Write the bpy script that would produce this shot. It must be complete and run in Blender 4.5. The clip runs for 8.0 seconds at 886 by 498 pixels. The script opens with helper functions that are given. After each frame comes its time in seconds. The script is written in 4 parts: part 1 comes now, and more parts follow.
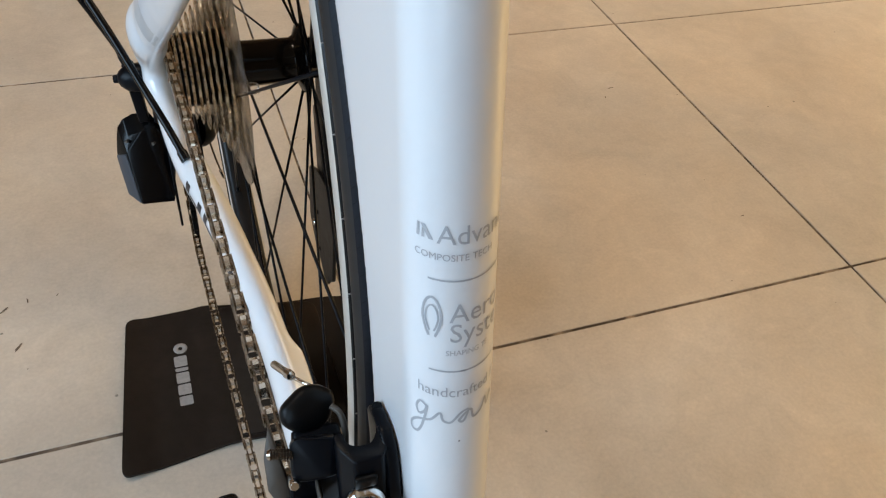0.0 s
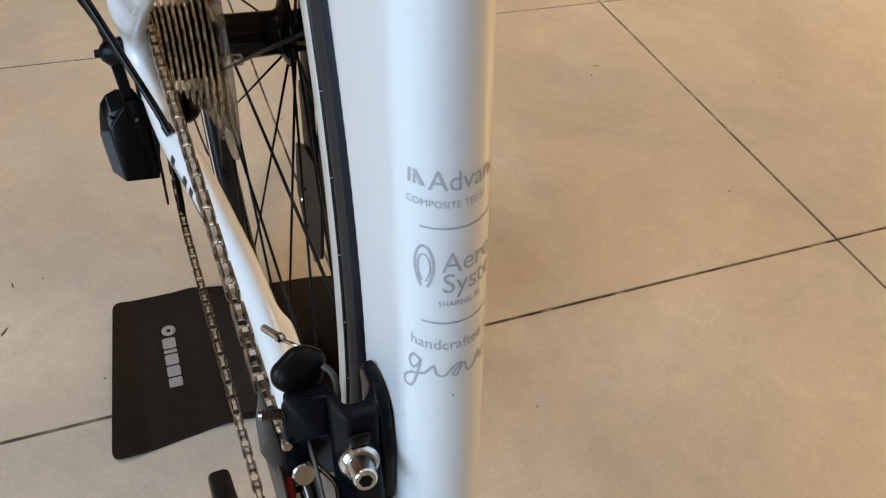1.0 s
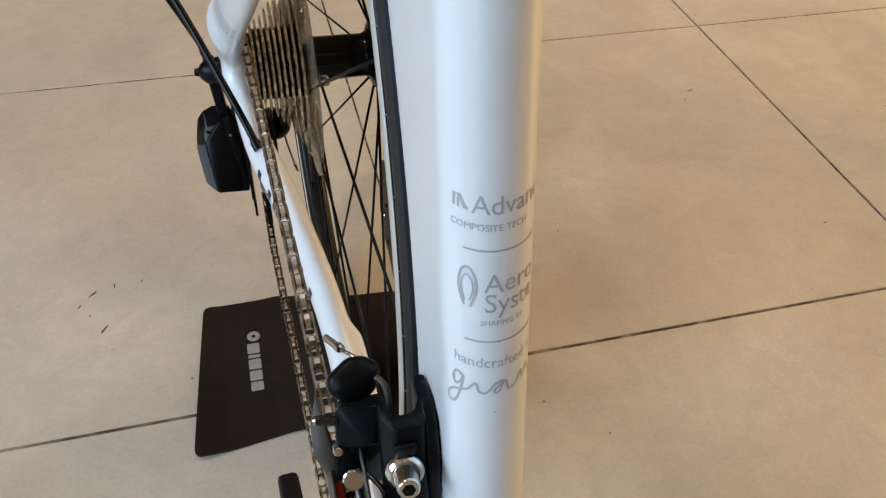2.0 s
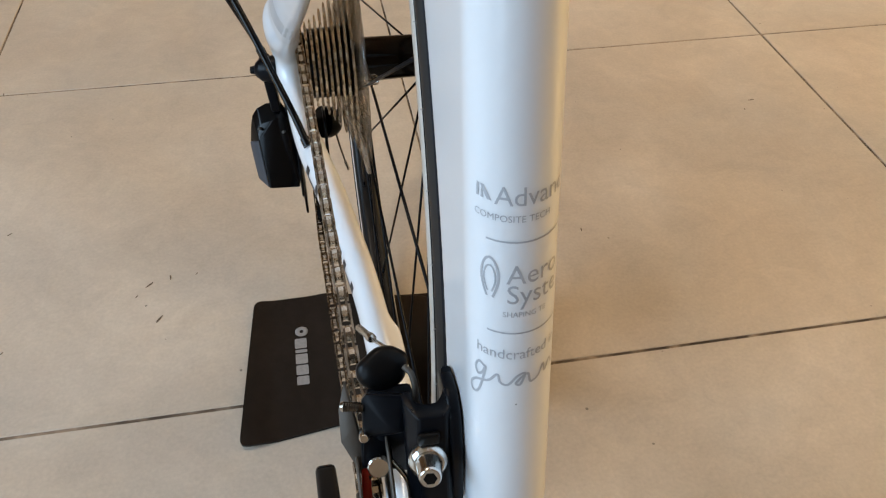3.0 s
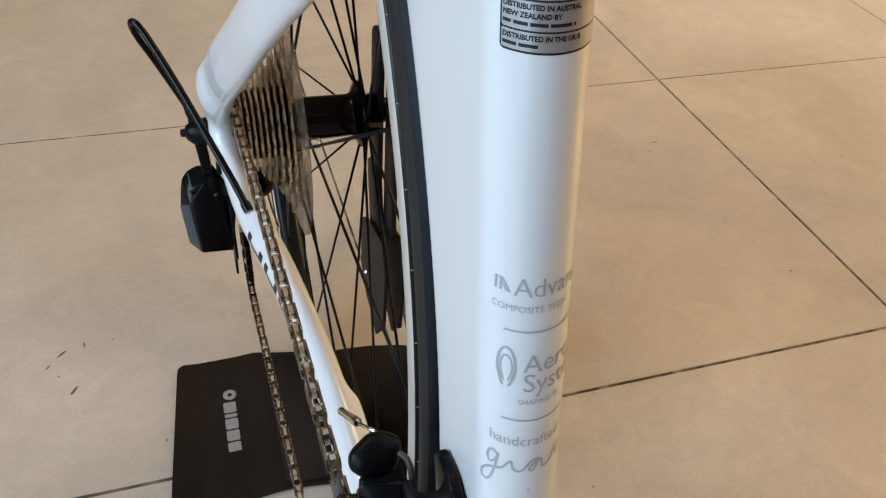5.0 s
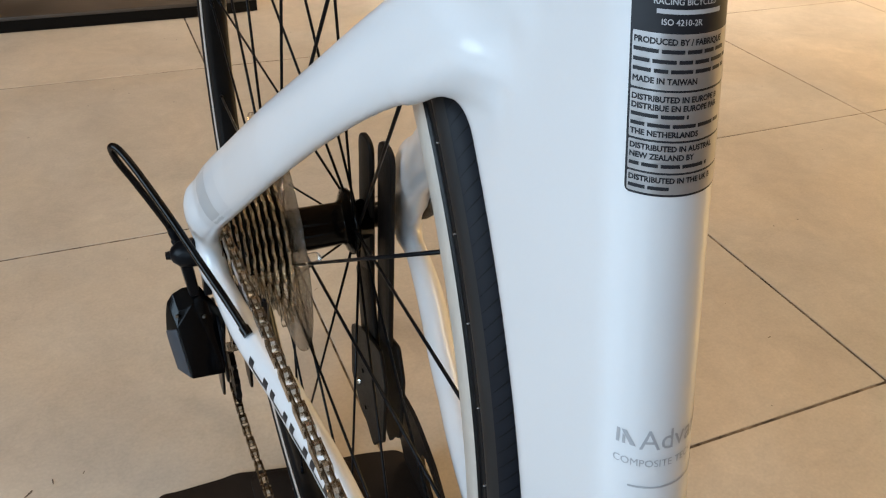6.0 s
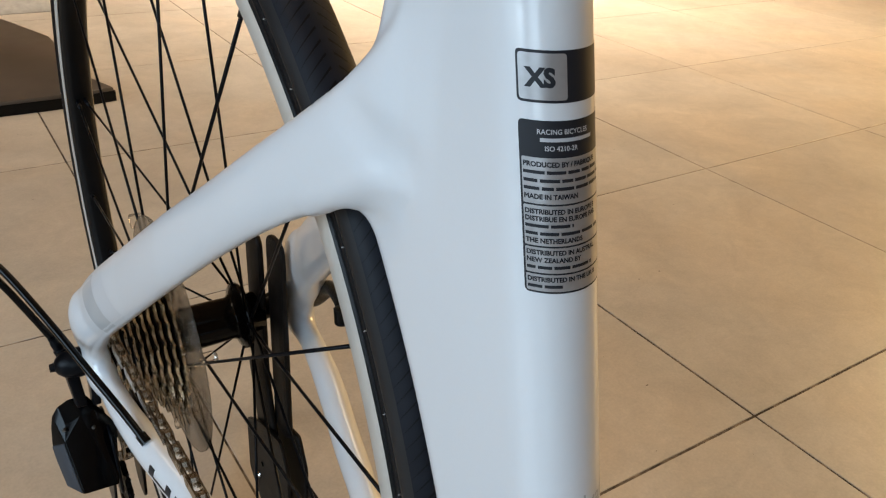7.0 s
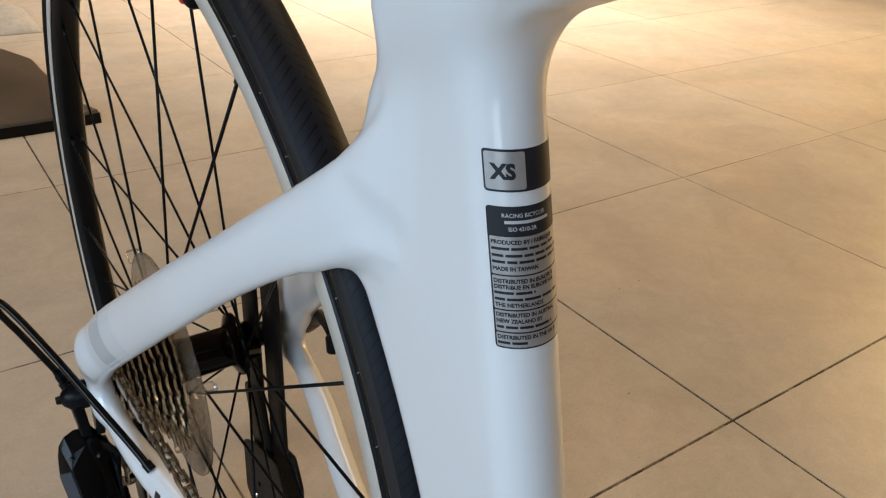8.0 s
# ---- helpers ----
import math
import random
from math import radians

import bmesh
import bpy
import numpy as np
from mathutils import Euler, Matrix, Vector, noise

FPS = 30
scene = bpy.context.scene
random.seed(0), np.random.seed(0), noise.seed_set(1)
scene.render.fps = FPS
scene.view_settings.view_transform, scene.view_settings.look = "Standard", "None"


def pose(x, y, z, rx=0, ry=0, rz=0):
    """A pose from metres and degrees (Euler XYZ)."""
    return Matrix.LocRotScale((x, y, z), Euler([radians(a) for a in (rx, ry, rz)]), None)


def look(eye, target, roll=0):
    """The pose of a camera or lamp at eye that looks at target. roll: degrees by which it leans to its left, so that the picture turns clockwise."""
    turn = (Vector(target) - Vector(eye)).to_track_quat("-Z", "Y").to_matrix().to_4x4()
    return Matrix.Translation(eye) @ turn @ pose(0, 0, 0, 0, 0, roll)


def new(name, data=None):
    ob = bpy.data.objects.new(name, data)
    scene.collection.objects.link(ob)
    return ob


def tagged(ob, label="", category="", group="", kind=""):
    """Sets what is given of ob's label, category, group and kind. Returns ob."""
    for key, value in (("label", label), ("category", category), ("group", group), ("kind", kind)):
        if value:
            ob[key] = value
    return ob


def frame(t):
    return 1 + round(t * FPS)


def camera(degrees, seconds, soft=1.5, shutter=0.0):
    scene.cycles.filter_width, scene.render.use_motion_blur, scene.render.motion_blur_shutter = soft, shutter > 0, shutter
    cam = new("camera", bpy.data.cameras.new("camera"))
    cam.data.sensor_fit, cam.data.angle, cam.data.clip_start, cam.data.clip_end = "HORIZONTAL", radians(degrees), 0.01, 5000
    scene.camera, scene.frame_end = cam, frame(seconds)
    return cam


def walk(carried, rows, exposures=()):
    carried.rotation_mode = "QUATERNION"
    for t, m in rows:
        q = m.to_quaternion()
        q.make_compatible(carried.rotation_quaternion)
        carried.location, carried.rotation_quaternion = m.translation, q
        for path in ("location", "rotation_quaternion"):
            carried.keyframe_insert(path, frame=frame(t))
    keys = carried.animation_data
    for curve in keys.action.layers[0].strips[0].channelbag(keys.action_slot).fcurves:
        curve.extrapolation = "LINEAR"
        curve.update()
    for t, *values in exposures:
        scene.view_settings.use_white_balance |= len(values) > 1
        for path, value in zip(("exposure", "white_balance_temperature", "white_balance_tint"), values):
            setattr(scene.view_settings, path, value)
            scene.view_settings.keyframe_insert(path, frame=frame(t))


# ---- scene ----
cam = camera(58.13, 8.0, soft=1.2)
PATH = [
    (0.0, pose(-0.0650, -0.4920, 0.6378, 46.08, -5.08, -19.66)),
    (0.5, pose(-0.0653, -0.4960, 0.6306, 45.42, -5.18, -20.46)),
    (1.0, pose(-0.0669, -0.4964, 0.6291, 45.26, -5.09, -20.90)),
    (1.5, pose(-0.0616, -0.4986, 0.6344, 45.91, -2.84, -17.68)),
    (2.0, pose(-0.0578, -0.5053, 0.6363, 46.17, -2.27, -14.52)),
    (3.5, pose(-0.0494, -0.5126, 0.6353, 46.97, -0.37, -9.62)),
    (4.0, pose(-0.0561, -0.5091, 0.6387, 47.93, -2.06, -11.99)),
    (5.5, pose(-0.0896, -0.4770, 0.6437, 51.61, -3.38, -19.62)),
    (6.0, pose(-0.1036, -0.4593, 0.6446, 55.51, -2.65, -22.90)),
    (6.5, pose(-0.1125, -0.4611, 0.6496, 58.98, -2.84, -27.88)),
    (7.0, pose(-0.1178, -0.4646, 0.6611, 61.04, -3.33, -32.91)),
    (7.5, pose(-0.1272, -0.4688, 0.6771, 61.48, -2.94, -35.00)),
    (8.0, pose(-0.1290, -0.4812, 0.6899, 61.55, -2.60, -34.50)),
]
walk(cam, PATH, [(0.0, 0.07, 6380, 10), (4.5, 0.08, 6380, 10), (5.5, -0.01, 6430, 10), (6.5, -0.17, 6680, 10), (7.3, -0.38, 6660, 10), (8.0, -0.38, 6530, 10)])

# ---- world and lights: daylight through assumed windows on two sides, warm lamps added out of view ----
world = bpy.data.worlds.new("sky")
scene.world = world
world.use_nodes = True
wn, wl = world.node_tree.nodes, world.node_tree.links
sky = wn.new("ShaderNodeTexSky")
sky.sky_type, sky.sun_disc = "NISHITA", False
sky.sun_elevation, sky.sun_rotation = radians(40), radians(250)
wl.new(sky.outputs[0], wn["Background"].inputs[0])
wn["Background"].inputs[1].default_value = 0.1


def area_lamp(name, eye, target, width, height, watts, colour, spread=180):
    lamp = bpy.data.lights.new(name, "AREA")
    lamp.shape, lamp.size, lamp.size_y, lamp.energy, lamp.color = "RECTANGLE", width, height, watts, colour
    lamp.spread = radians(spread)
    ob = new(name, lamp)
    ob.matrix_world = look(eye, target)
    return ob


area_lamp("window_daylight", (-2.92, -0.9, 1.6), (0.0, -0.6, 0.8), 2.2, 1.7, 95, (0.56, 0.785, 1.0))
area_lamp("window_daylight", (-2.3, -3.12, 1.5), (-0.6, 0.0, 0.8), 1.1, 2.2, 30, (0.60, 0.80, 1.0))
# the overhead lamps are unseen, added to fill the right, far and left floor
area_lamp("ceiling_panel_light", (1.8, 1.0, 2.8), (1.8, 1.0, 0.0), 1.2, 1.2, 18, (1.0, 0.84, 0.60), 140)
# unseen warm lamp, added low in the east to gild the tube's right edge
area_lamp("wall_display_light", (4.02, 0.1, 1.3), (0.0, -0.2, 0.6), 1.6, 1.2, 112, (1.0, 0.66, 0.27))
area_lamp("ceiling_panel_light", (2.2, 3.0, 2.8), (2.2, 3.0, 0.0), 2.2, 1.8, 130, (1.0, 0.84, 0.68), 82)
area_lamp("ceiling_panel_light", (-1.0, 0.6, 2.8), (-1.0, 0.6, 0.0), 0.3, 0.3, 12, (1.0, 0.83, 0.64), 140)

# ---- materials ----


def mat(name, colour, rough=0.5, metal=0.0, vary=0.08, scale=40.0, bump=0.0, bump_scale=300.0, coat=0.0, stain=0.0, stain_scale=6.0, coords="Object", polish=0.2, glaze=0.06, **extra):
    """A surface with colour variation at two scales and a fine relief."""
    m = bpy.data.materials.new(name)
    m.use_nodes = True
    n, l = m.node_tree.nodes, m.node_tree.links
    b = n["Principled BSDF"]
    tc = n.new("ShaderNodeTexCoord")
    fine = n.new("ShaderNodeTexNoise")
    fine.inputs["Scale"].default_value, fine.inputs["Detail"].default_value = scale, 6
    l.new(tc.outputs[coords], fine.inputs["Vector"])
    ramp = n.new("ShaderNodeMapRange")
    ramp.inputs["From Min"].default_value, ramp.inputs["From Max"].default_value = 0.3, 0.7
    ramp.inputs["To Min"].default_value, ramp.inputs["To Max"].default_value = 1 - vary, 1 + vary
    l.new(fine.outputs["Fac"], ramp.inputs["Value"])
    broad = n.new("ShaderNodeTexNoise")
    broad.inputs["Scale"].default_value, broad.inputs["Detail"].default_value = stain_scale, 3
    l.new(tc.outputs[coords], broad.inputs["Vector"])
    r2 = n.new("ShaderNodeMapRange")
    r2.inputs["From Min"].default_value, r2.inputs["From Max"].default_value = 0.35, 0.65
    r2.inputs["To Min"].default_value, r2.inputs["To Max"].default_value = 1 - stain, 1 + stain * 0.5
    l.new(broad.outputs["Fac"], r2.inputs["Value"])
    mul = n.new("ShaderNodeMath")
    mul.operation = "MULTIPLY"
    l.new(ramp.outputs[0], mul.inputs[0])
    l.new(r2.outputs[0], mul.inputs[1])
    tint = n.new("ShaderNodeVectorMath")
    tint.operation = "SCALE"
    tint.inputs[0].default_value = colour
    l.new(mul.outputs[0], tint.inputs["Scale"])
    l.new(tint.outputs[0], b.inputs["Base Color"])
    rr = n.new("ShaderNodeMapRange")
    rr.inputs["To Min"].default_value, rr.inputs["To Max"].default_value = rough * (1 - polish), min(1.0, rough * (1 + polish))
    l.new(fine.outputs["Fac"], rr.inputs["Value"])
    l.new(rr.outputs[0], b.inputs["Roughness"])
    b.inputs["Metallic"].default_value = metal
    b.inputs["Coat Weight"].default_value = coat
    b.inputs["Coat Roughness"].default_value = glaze
    for key, value in extra.items():
        b.inputs[key.replace("_", " ")].default_value = value
    if bump:
        grain = n.new("ShaderNodeTexNoise")
        grain.inputs["Scale"].default_value = bump_scale
        l.new(tc.outputs[coords], grain.inputs["Vector"])
        bm_ = n.new("ShaderNodeBump")
        bm_.inputs["Strength"].default_value, bm_.inputs["Distance"].default_value = bump, 0.0006
        l.new(grain.outputs["Fac"], bm_.inputs["Height"])
        l.new(bm_.outputs[0], b.inputs["Normal"])
    return m


PAINT = mat("white_pearl_paint", (0.69, 0.714, 0.745), 0.30, vary=0.004, scale=900, coat=0.6, stain=0.012, stain_scale=12, polish=0.01, glaze=0.15, Coat_IOR=1.75)
GREY_DECAL = mat("grey_decal", (0.37, 0.385, 0.415), 0.4, vary=0.03)
DARK_DECAL = mat("dark_decal", (0.013, 0.015, 0.020), 0.42, vary=0.05, Specular_IOR_Level=0.3)
SILVER_DECAL = mat("silver_decal", (0.40, 0.40, 0.41), 0.34, 0.55, vary=0.05, scale=500)
LIGHT_INK = mat("light_ink", (0.46, 0.47, 0.50), 0.5, vary=0.03)
PLATE_INK = mat("worn_grey_ink", (0.27, 0.26, 0.255), 0.55, vary=0.12, scale=300)
LUG_GREY = mat("pale_grey_band", (0.46, 0.48, 0.50), 0.35, vary=0.03, coat=0.4)
RUBBER = mat("tyre_rubber", (0.006, 0.0065, 0.008), 0.55, vary=0.2, scale=90, bump=0.3, bump_scale=900, stain=0.15, stain_scale=14, Specular_IOR_Level=0.12)


def tread_material():
    """Rubber with slanted sipes and a row of pin holes at the shoulder."""
    m = mat("tread_rubber", (0.0085, 0.0098, 0.0145), 0.5, vary=0.15, scale=120, stain=0.15, Specular_IOR_Level=0.15)
    n, l = m.node_tree.nodes, m.node_tree.links
    uv = n.new("ShaderNodeUVMap")
    sep = n.new("ShaderNodeSeparateXYZ")
    l.new(uv.outputs[0], sep.inputs[0])

    def calc(op, a, b=None):
        k = n.new("ShaderNodeMath")
        k.operation = op
        for i, v in enumerate((a, b)):
            if v is None:
                continue
            if isinstance(v, (int, float)):
                k.inputs[i].default_value = v
            else:
                l.new(v, k.inputs[i])
        return k.outputs[0]

    v = calc("ABSOLUTE", calc("SUBTRACT", sep.outputs[1], 0.5))
    phase = calc("FRACT", calc("ADD", calc("MULTIPLY", sep.outputs[0], 400.0), calc("MULTIPLY", v, -4.4)))
    line = calc("LESS_THAN", calc("ABSOLUTE", calc("SUBTRACT", phase, 0.5)), calc("SUBTRACT", 0.13, calc("MULTIPLY", v, 0.30)))
    zone = calc("MULTIPLY", calc("GREATER_THAN", v, 0.05), calc("LESS_THAN", v, 0.40))
    groove = calc("MULTIPLY", line, zone)
    hole = calc("MULTIPLY", calc("LESS_THAN", calc("ABSOLUTE", calc("SUBTRACT", v, 0.465)), 0.022), calc("LESS_THAN", calc("ABSOLUTE", calc("SUBTRACT", calc("FRACT", calc("MULTIPLY", sep.outputs[0], 300.0)), 0.5)), 0.16))
    cut = calc("MAXIMUM", groove, hole)
    bump = n.new("ShaderNodeBump")
    bump.inputs["Strength"].default_value, bump.inputs["Distance"].default_value = 0.9, 0.0008
    bump.invert = True
    l.new(cut, bump.inputs["Height"])
    b = n["Principled BSDF"]
    l.new(bump.outputs[0], b.inputs["Normal"])
    # the shade inside sipes and holes is put into the colour too
    mix = n.new("ShaderNodeMix")
    mix.data_type = "RGBA"
    l.new(cut, mix.inputs["Factor"])
    l.new(b.inputs["Base Color"].links[0].from_socket, mix.inputs["A"])
    mix.inputs["B"].default_value = (0.0015, 0.0017, 0.0024, 1)
    l.new(mix.outputs["Result"], b.inputs["Base Color"])
    return m


TREAD = tread_material()
SIDEWALL = mat("grey_brown_sidewall_rubber", (0.011, 0.0105, 0.0112), 0.5, vary=0.1, scale=120, stain=0.1, stain_scale=14, Specular_IOR_Level=0.34)
RIM_BLACK = mat("black_anodised_rim", (0.006, 0.006, 0.0065), 0.34, 0.0, vary=0.12, scale=60, stain=0.1, Specular_IOR_Level=0.16)
BRAKE_TRACK = mat("machined_brake_track", (0.50, 0.46, 0.41), 0.45, 0.0, vary=0.05, scale=200, stain=0.06)
BLACK_GLOSS = mat("glossy_black_alloy", (0.0022, 0.0022, 0.0026), 0.16, 0.0, vary=0.15, scale=80, coat=0.15, Specular_IOR_Level=0.09)
BLACK_SATIN = mat("satin_black_alloy", (0.0028, 0.0036, 0.0054), 0.3, 0.0, vary=0.2, scale=120, bump=0.04, bump_scale=2500, stain=0.12, stain_scale=20, Specular_IOR_Level=0.11)
BLACK_PLASTIC = mat("black_plastic", (0.0032, 0.0031, 0.0033), 0.36, vary=0.15, scale=150, bump=0.03, bump_scale=2500, stain=0.1, stain_scale=30, Specular_IOR_Level=0.14)
COG_STEEL = mat("nickel_bronze_steel", (0.76, 0.68, 0.56), 0.22, 1.0, vary=0.4, scale=160, stain=0.25, stain_scale=30)
CHAIN_STEEL = mat("oiled_chain_steel", (0.47, 0.41, 0.33), 0.2, 1.0, vary=0.2, scale=220, stain=0.3, stain_scale=60)
ROLLER_STEEL = mat("roller_highlight_steel", (0.80, 0.74, 0.64), 0.16, 1.0, vary=0.12, scale=220, stain=0.15, stain_scale=60)
CHAIN_DARK = mat("dark_link_plate", (0.24, 0.195, 0.15), 0.25, 1.0, vary=0.25, scale=260, stain=0.3, stain_scale=60)
CHROME = mat("bright_steel", (0.72, 0.71, 0.68), 0.2, 1.0, vary=0.06, scale=200, stain=0.1, stain_scale=60)
CAGE_STEEL = mat("grey_cage_steel", (0.070, 0.059, 0.048), 0.5, 0.25, vary=0.1, scale=150, stain=0.12, stain_scale=40)
BRASS = mat("brass", (0.62, 0.44, 0.18), 0.3, 0.9, vary=0.1)
RED = mat("red_plastic", (0.55, 0.03, 0.015), 0.35, vary=0.08)
FACET_GREY = mat("sky_tint_black_alloy", (0.030, 0.038, 0.050), 0.38, 0.0, vary=0.1, scale=120, Specular_IOR_Level=0.45)
PALE_BAND = mat("paler_grey_band", (0.60, 0.62, 0.65), 0.35, vary=0.02, coat=0.4)
PLATE_BROWN = mat("dark_brown_powder_coat", (0.0135, 0.0098, 0.0080), 0.42, 0.0, vary=0.18, scale=120, bump=0.5, bump_scale=1400, stain=0.2, stain_scale=9, Specular_IOR_Level=0.16)
STAND_BLACK = mat("black_stand_steel", (0.0085, 0.0072, 0.0066), 0.42, 0.0, vary=0.2, scale=100, bump=0.4, bump_scale=1200, stain=0.15, Specular_IOR_Level=0.16)
PLINTH = mat("dark_brown_laminate", (0.075, 0.060, 0.048), 0.35, 0.0, vary=0.15, scale=14, stain=0.35, stain_scale=3)
PLASTER = mat("tan_bounce_wall", (0.28, 0.20, 0.125), 0.8, vary=0.04, scale=8, bump=0.2, bump_scale=200, stain=0.05, stain_scale=1.2)
CLOTH = mat("grey_cloth", (0.40, 0.38, 0.34), 0.9, vary=0.12, scale=60, bump=0.6, bump_scale=500)


def clear_plastic():
    """Thin clear sheet: mostly see-through, with gloss at its edges."""
    m = bpy.data.materials.new("clear_plastic")
    m.use_nodes = True
    n, l = m.node_tree.nodes, m.node_tree.links
    n.remove(n["Principled BSDF"])
    see, gloss, mix, edge = n.new("ShaderNodeBsdfTransparent"), n.new("ShaderNodeBsdfGlossy"), n.new("ShaderNodeMixShader"), n.new("ShaderNodeFresnel")
    see.inputs["Color"].default_value = (0.985, 0.975, 0.96, 1)
    gloss.inputs["Roughness"].default_value = 0.16
    edge.inputs["IOR"].default_value = 1.5
    half = n.new("ShaderNodeMath")
    half.operation, half.inputs[1].default_value = "MULTIPLY", 0.8
    l.new(edge.outputs[0], half.inputs[0])
    l.new(half.outputs[0], mix.inputs[0])
    haze, body = n.new("ShaderNodeBsdfTranslucent"), n.new("ShaderNodeMixShader")
    haze.inputs["Color"].default_value = (0.85, 0.83, 0.80, 1)
    body.inputs[0].default_value = 0.035
    l.new(see.outputs[0], body.inputs[1])
    l.new(haze.outputs[0], body.inputs[2])
    l.new(body.outputs[0], mix.inputs[1])
    l.new(gloss.outputs[0], mix.inputs[2])
    l.new(mix.outputs[0], n["Material Output"].inputs["Surface"])
    return m


CLEAR = clear_plastic()


def tile_material():
    """Beige porcelain with a cloudy body, fine speckle, scuffs and a satin glaze; each tile differs a little."""
    m = bpy.data.materials.new("beige_porcelain")
    m.use_nodes = True
    n, l = m.node_tree.nodes, m.node_tree.links
    b = n["Principled BSDF"]
    geo, info = n.new("ShaderNodeNewGeometry"), n.new("ShaderNodeObjectInfo")

    def noise_tex(scale, detail, rough=0.55, distortion=0.0):
        t = n.new("ShaderNodeTexNoise")
        t.inputs["Scale"].default_value, t.inputs["Detail"].default_value = scale, detail
        t.inputs["Roughness"].default_value, t.inputs["Distortion"].default_value = rough, distortion
        l.new(geo.outputs["Position"], t.inputs["Vector"])
        return t.outputs["Fac"]

    def remap(src, a, b_, c, d):
        r = n.new("ShaderNodeMapRange")
        for key, v in zip(("From Min", "From Max", "To Min", "To Max"), (a, b_, c, d)):
            r.inputs[key].default_value = v
        l.new(src, r.inputs["Value"])
        return r.outputs[0]

    def times(a, b_):
        k = n.new("ShaderNodeMath")
        k.operation = "MULTIPLY"
        l.new(a, k.inputs[0])
        l.new(b_, k.inputs[1])
        return k.outputs[0]

    cloud = times(remap(noise_tex(3.2, 6, 0.6, 0.6), 0.35, 0.65, 0.88, 1.08), remap(noise_tex(14, 8, 0.68, 1.2), 0.36, 0.64, 0.93, 1.05))
    grain = times(remap(noise_tex(260, 3), 0.3, 0.7, 0.94, 1.05), remap(noise_tex(70, 5, 0.7), 0.35, 0.65, 0.97, 1.025))
    scuff = remap(noise_tex(30, 8, 0.75, 2.5), 0.70, 0.78, 1.0, 0.72)
    speck_tex = n.new("ShaderNodeTexVoronoi")
    speck_tex.inputs["Scale"].default_value, speck_tex.inputs["Randomness"].default_value = 40, 1.0
    l.new(geo.outputs["Position"], speck_tex.inputs["Vector"])
    rare = n.new("ShaderNodeSeparateColor")
    l.new(speck_tex.outputs["Color"], rare.inputs[0])
    size = remap(rare.outputs[0], 0.82, 1.0, 0.0, 0.07)
    near = n.new("ShaderNodeMath")
    near.operation = "LESS_THAN"
    l.new(speck_tex.outputs["Distance"], near.inputs[0])
    l.new(size, near.inputs[1])
    specks = remap(near.outputs[0], 0, 1, 1.0, 0.45)
    each = remap(info.outputs["Random"], 0, 1, 0.96, 1.03)
    total = times(times(times(cloud, grain), times(scuff, each)), specks)
    tint = n.new("ShaderNodeVectorMath")
    tint.operation = "SCALE"
    hue = n.new("ShaderNodeMix")
    hue.data_type = "RGBA"
    l.new(remap(noise_tex(2.1, 5, 0.6, 0.8), 0.38, 0.62, 0, 1), hue.inputs["Factor"])
    hue.inputs["A"].default_value, hue.inputs["B"].default_value = (0.52, 0.445, 0.355, 1), (0.50, 0.450, 0.385, 1)
    l.new(hue.outputs["Result"], tint.inputs[0])
    l.new(total, tint.inputs["Scale"])
    l.new(tint.outputs[0], b.inputs["Base Color"])
    l.new(remap(noise_tex(5, 5), 0.3, 0.7, 0.36, 0.50), b.inputs["Roughness"])
    bump = n.new("ShaderNodeBump")
    bump.inputs["Strength"].default_value, bump.inputs["Distance"].default_value = 0.05, 0.0008
    l.new(noise_tex(120, 4), bump.inputs["Height"])
    l.new(bump.outputs[0], b.inputs["Normal"])
    return m


TILE = tile_material()


def grout_material():
    """Tan grout, in places dirty or cracked to dark brown."""
    m = mat("tan_grout", (0.32, 0.245, 0.175), 0.9, vary=0.3, scale=90, bump=0.8, bump_scale=400, stain=0.25, stain_scale=9, coords="Object")
    n, l = m.node_tree.nodes, m.node_tree.links
    b, tc = n["Principled BSDF"], n.new("ShaderNodeTexCoord")
    shades = []
    for scale, lo, hi in ((2.3, 0.30, 0.50), (38.0, 0.32, 0.56)):
        t, r = n.new("ShaderNodeTexNoise"), n.new("ShaderNodeMapRange")
        t.inputs["Scale"].default_value, t.inputs["Detail"].default_value = scale, 5
        r.inputs["From Min"].default_value, r.inputs["From Max"].default_value = lo, hi
        l.new(tc.outputs["Object"], t.inputs["Vector"])
        l.new(t.outputs["Fac"], r.inputs["Value"])
        shades.append(r.outputs[0])
    both, mix = n.new("ShaderNodeMath"), n.new("ShaderNodeMix")
    both.operation, mix.data_type = "MULTIPLY", "RGBA"
    l.new(shades[0], both.inputs[0])
    l.new(shades[1], both.inputs[1])
    l.new(both.outputs[0], mix.inputs["Factor"])
    l.new(b.inputs["Base Color"].links[0].from_socket, mix.inputs["A"])
    mix.inputs["B"].default_value = (0.045, 0.031, 0.021, 1)
    l.new(mix.outputs["Result"], b.inputs["Base Color"])
    return m


GROUT = grout_material()
DIRT = mat("dark_dirt", (0.13, 0.10, 0.075), 0.9, vary=0.3, scale=90)

# ---- mesh helpers ----


def part(name, bm, material, parent=None, label="", smooth=True, local=None):
    """One bmesh as one mesh object under a thing or a part."""
    me = bpy.data.meshes.new(name)
    bm.to_mesh(me)
    bm.free()
    return part_mesh(name, me, material, parent, label, smooth, local)


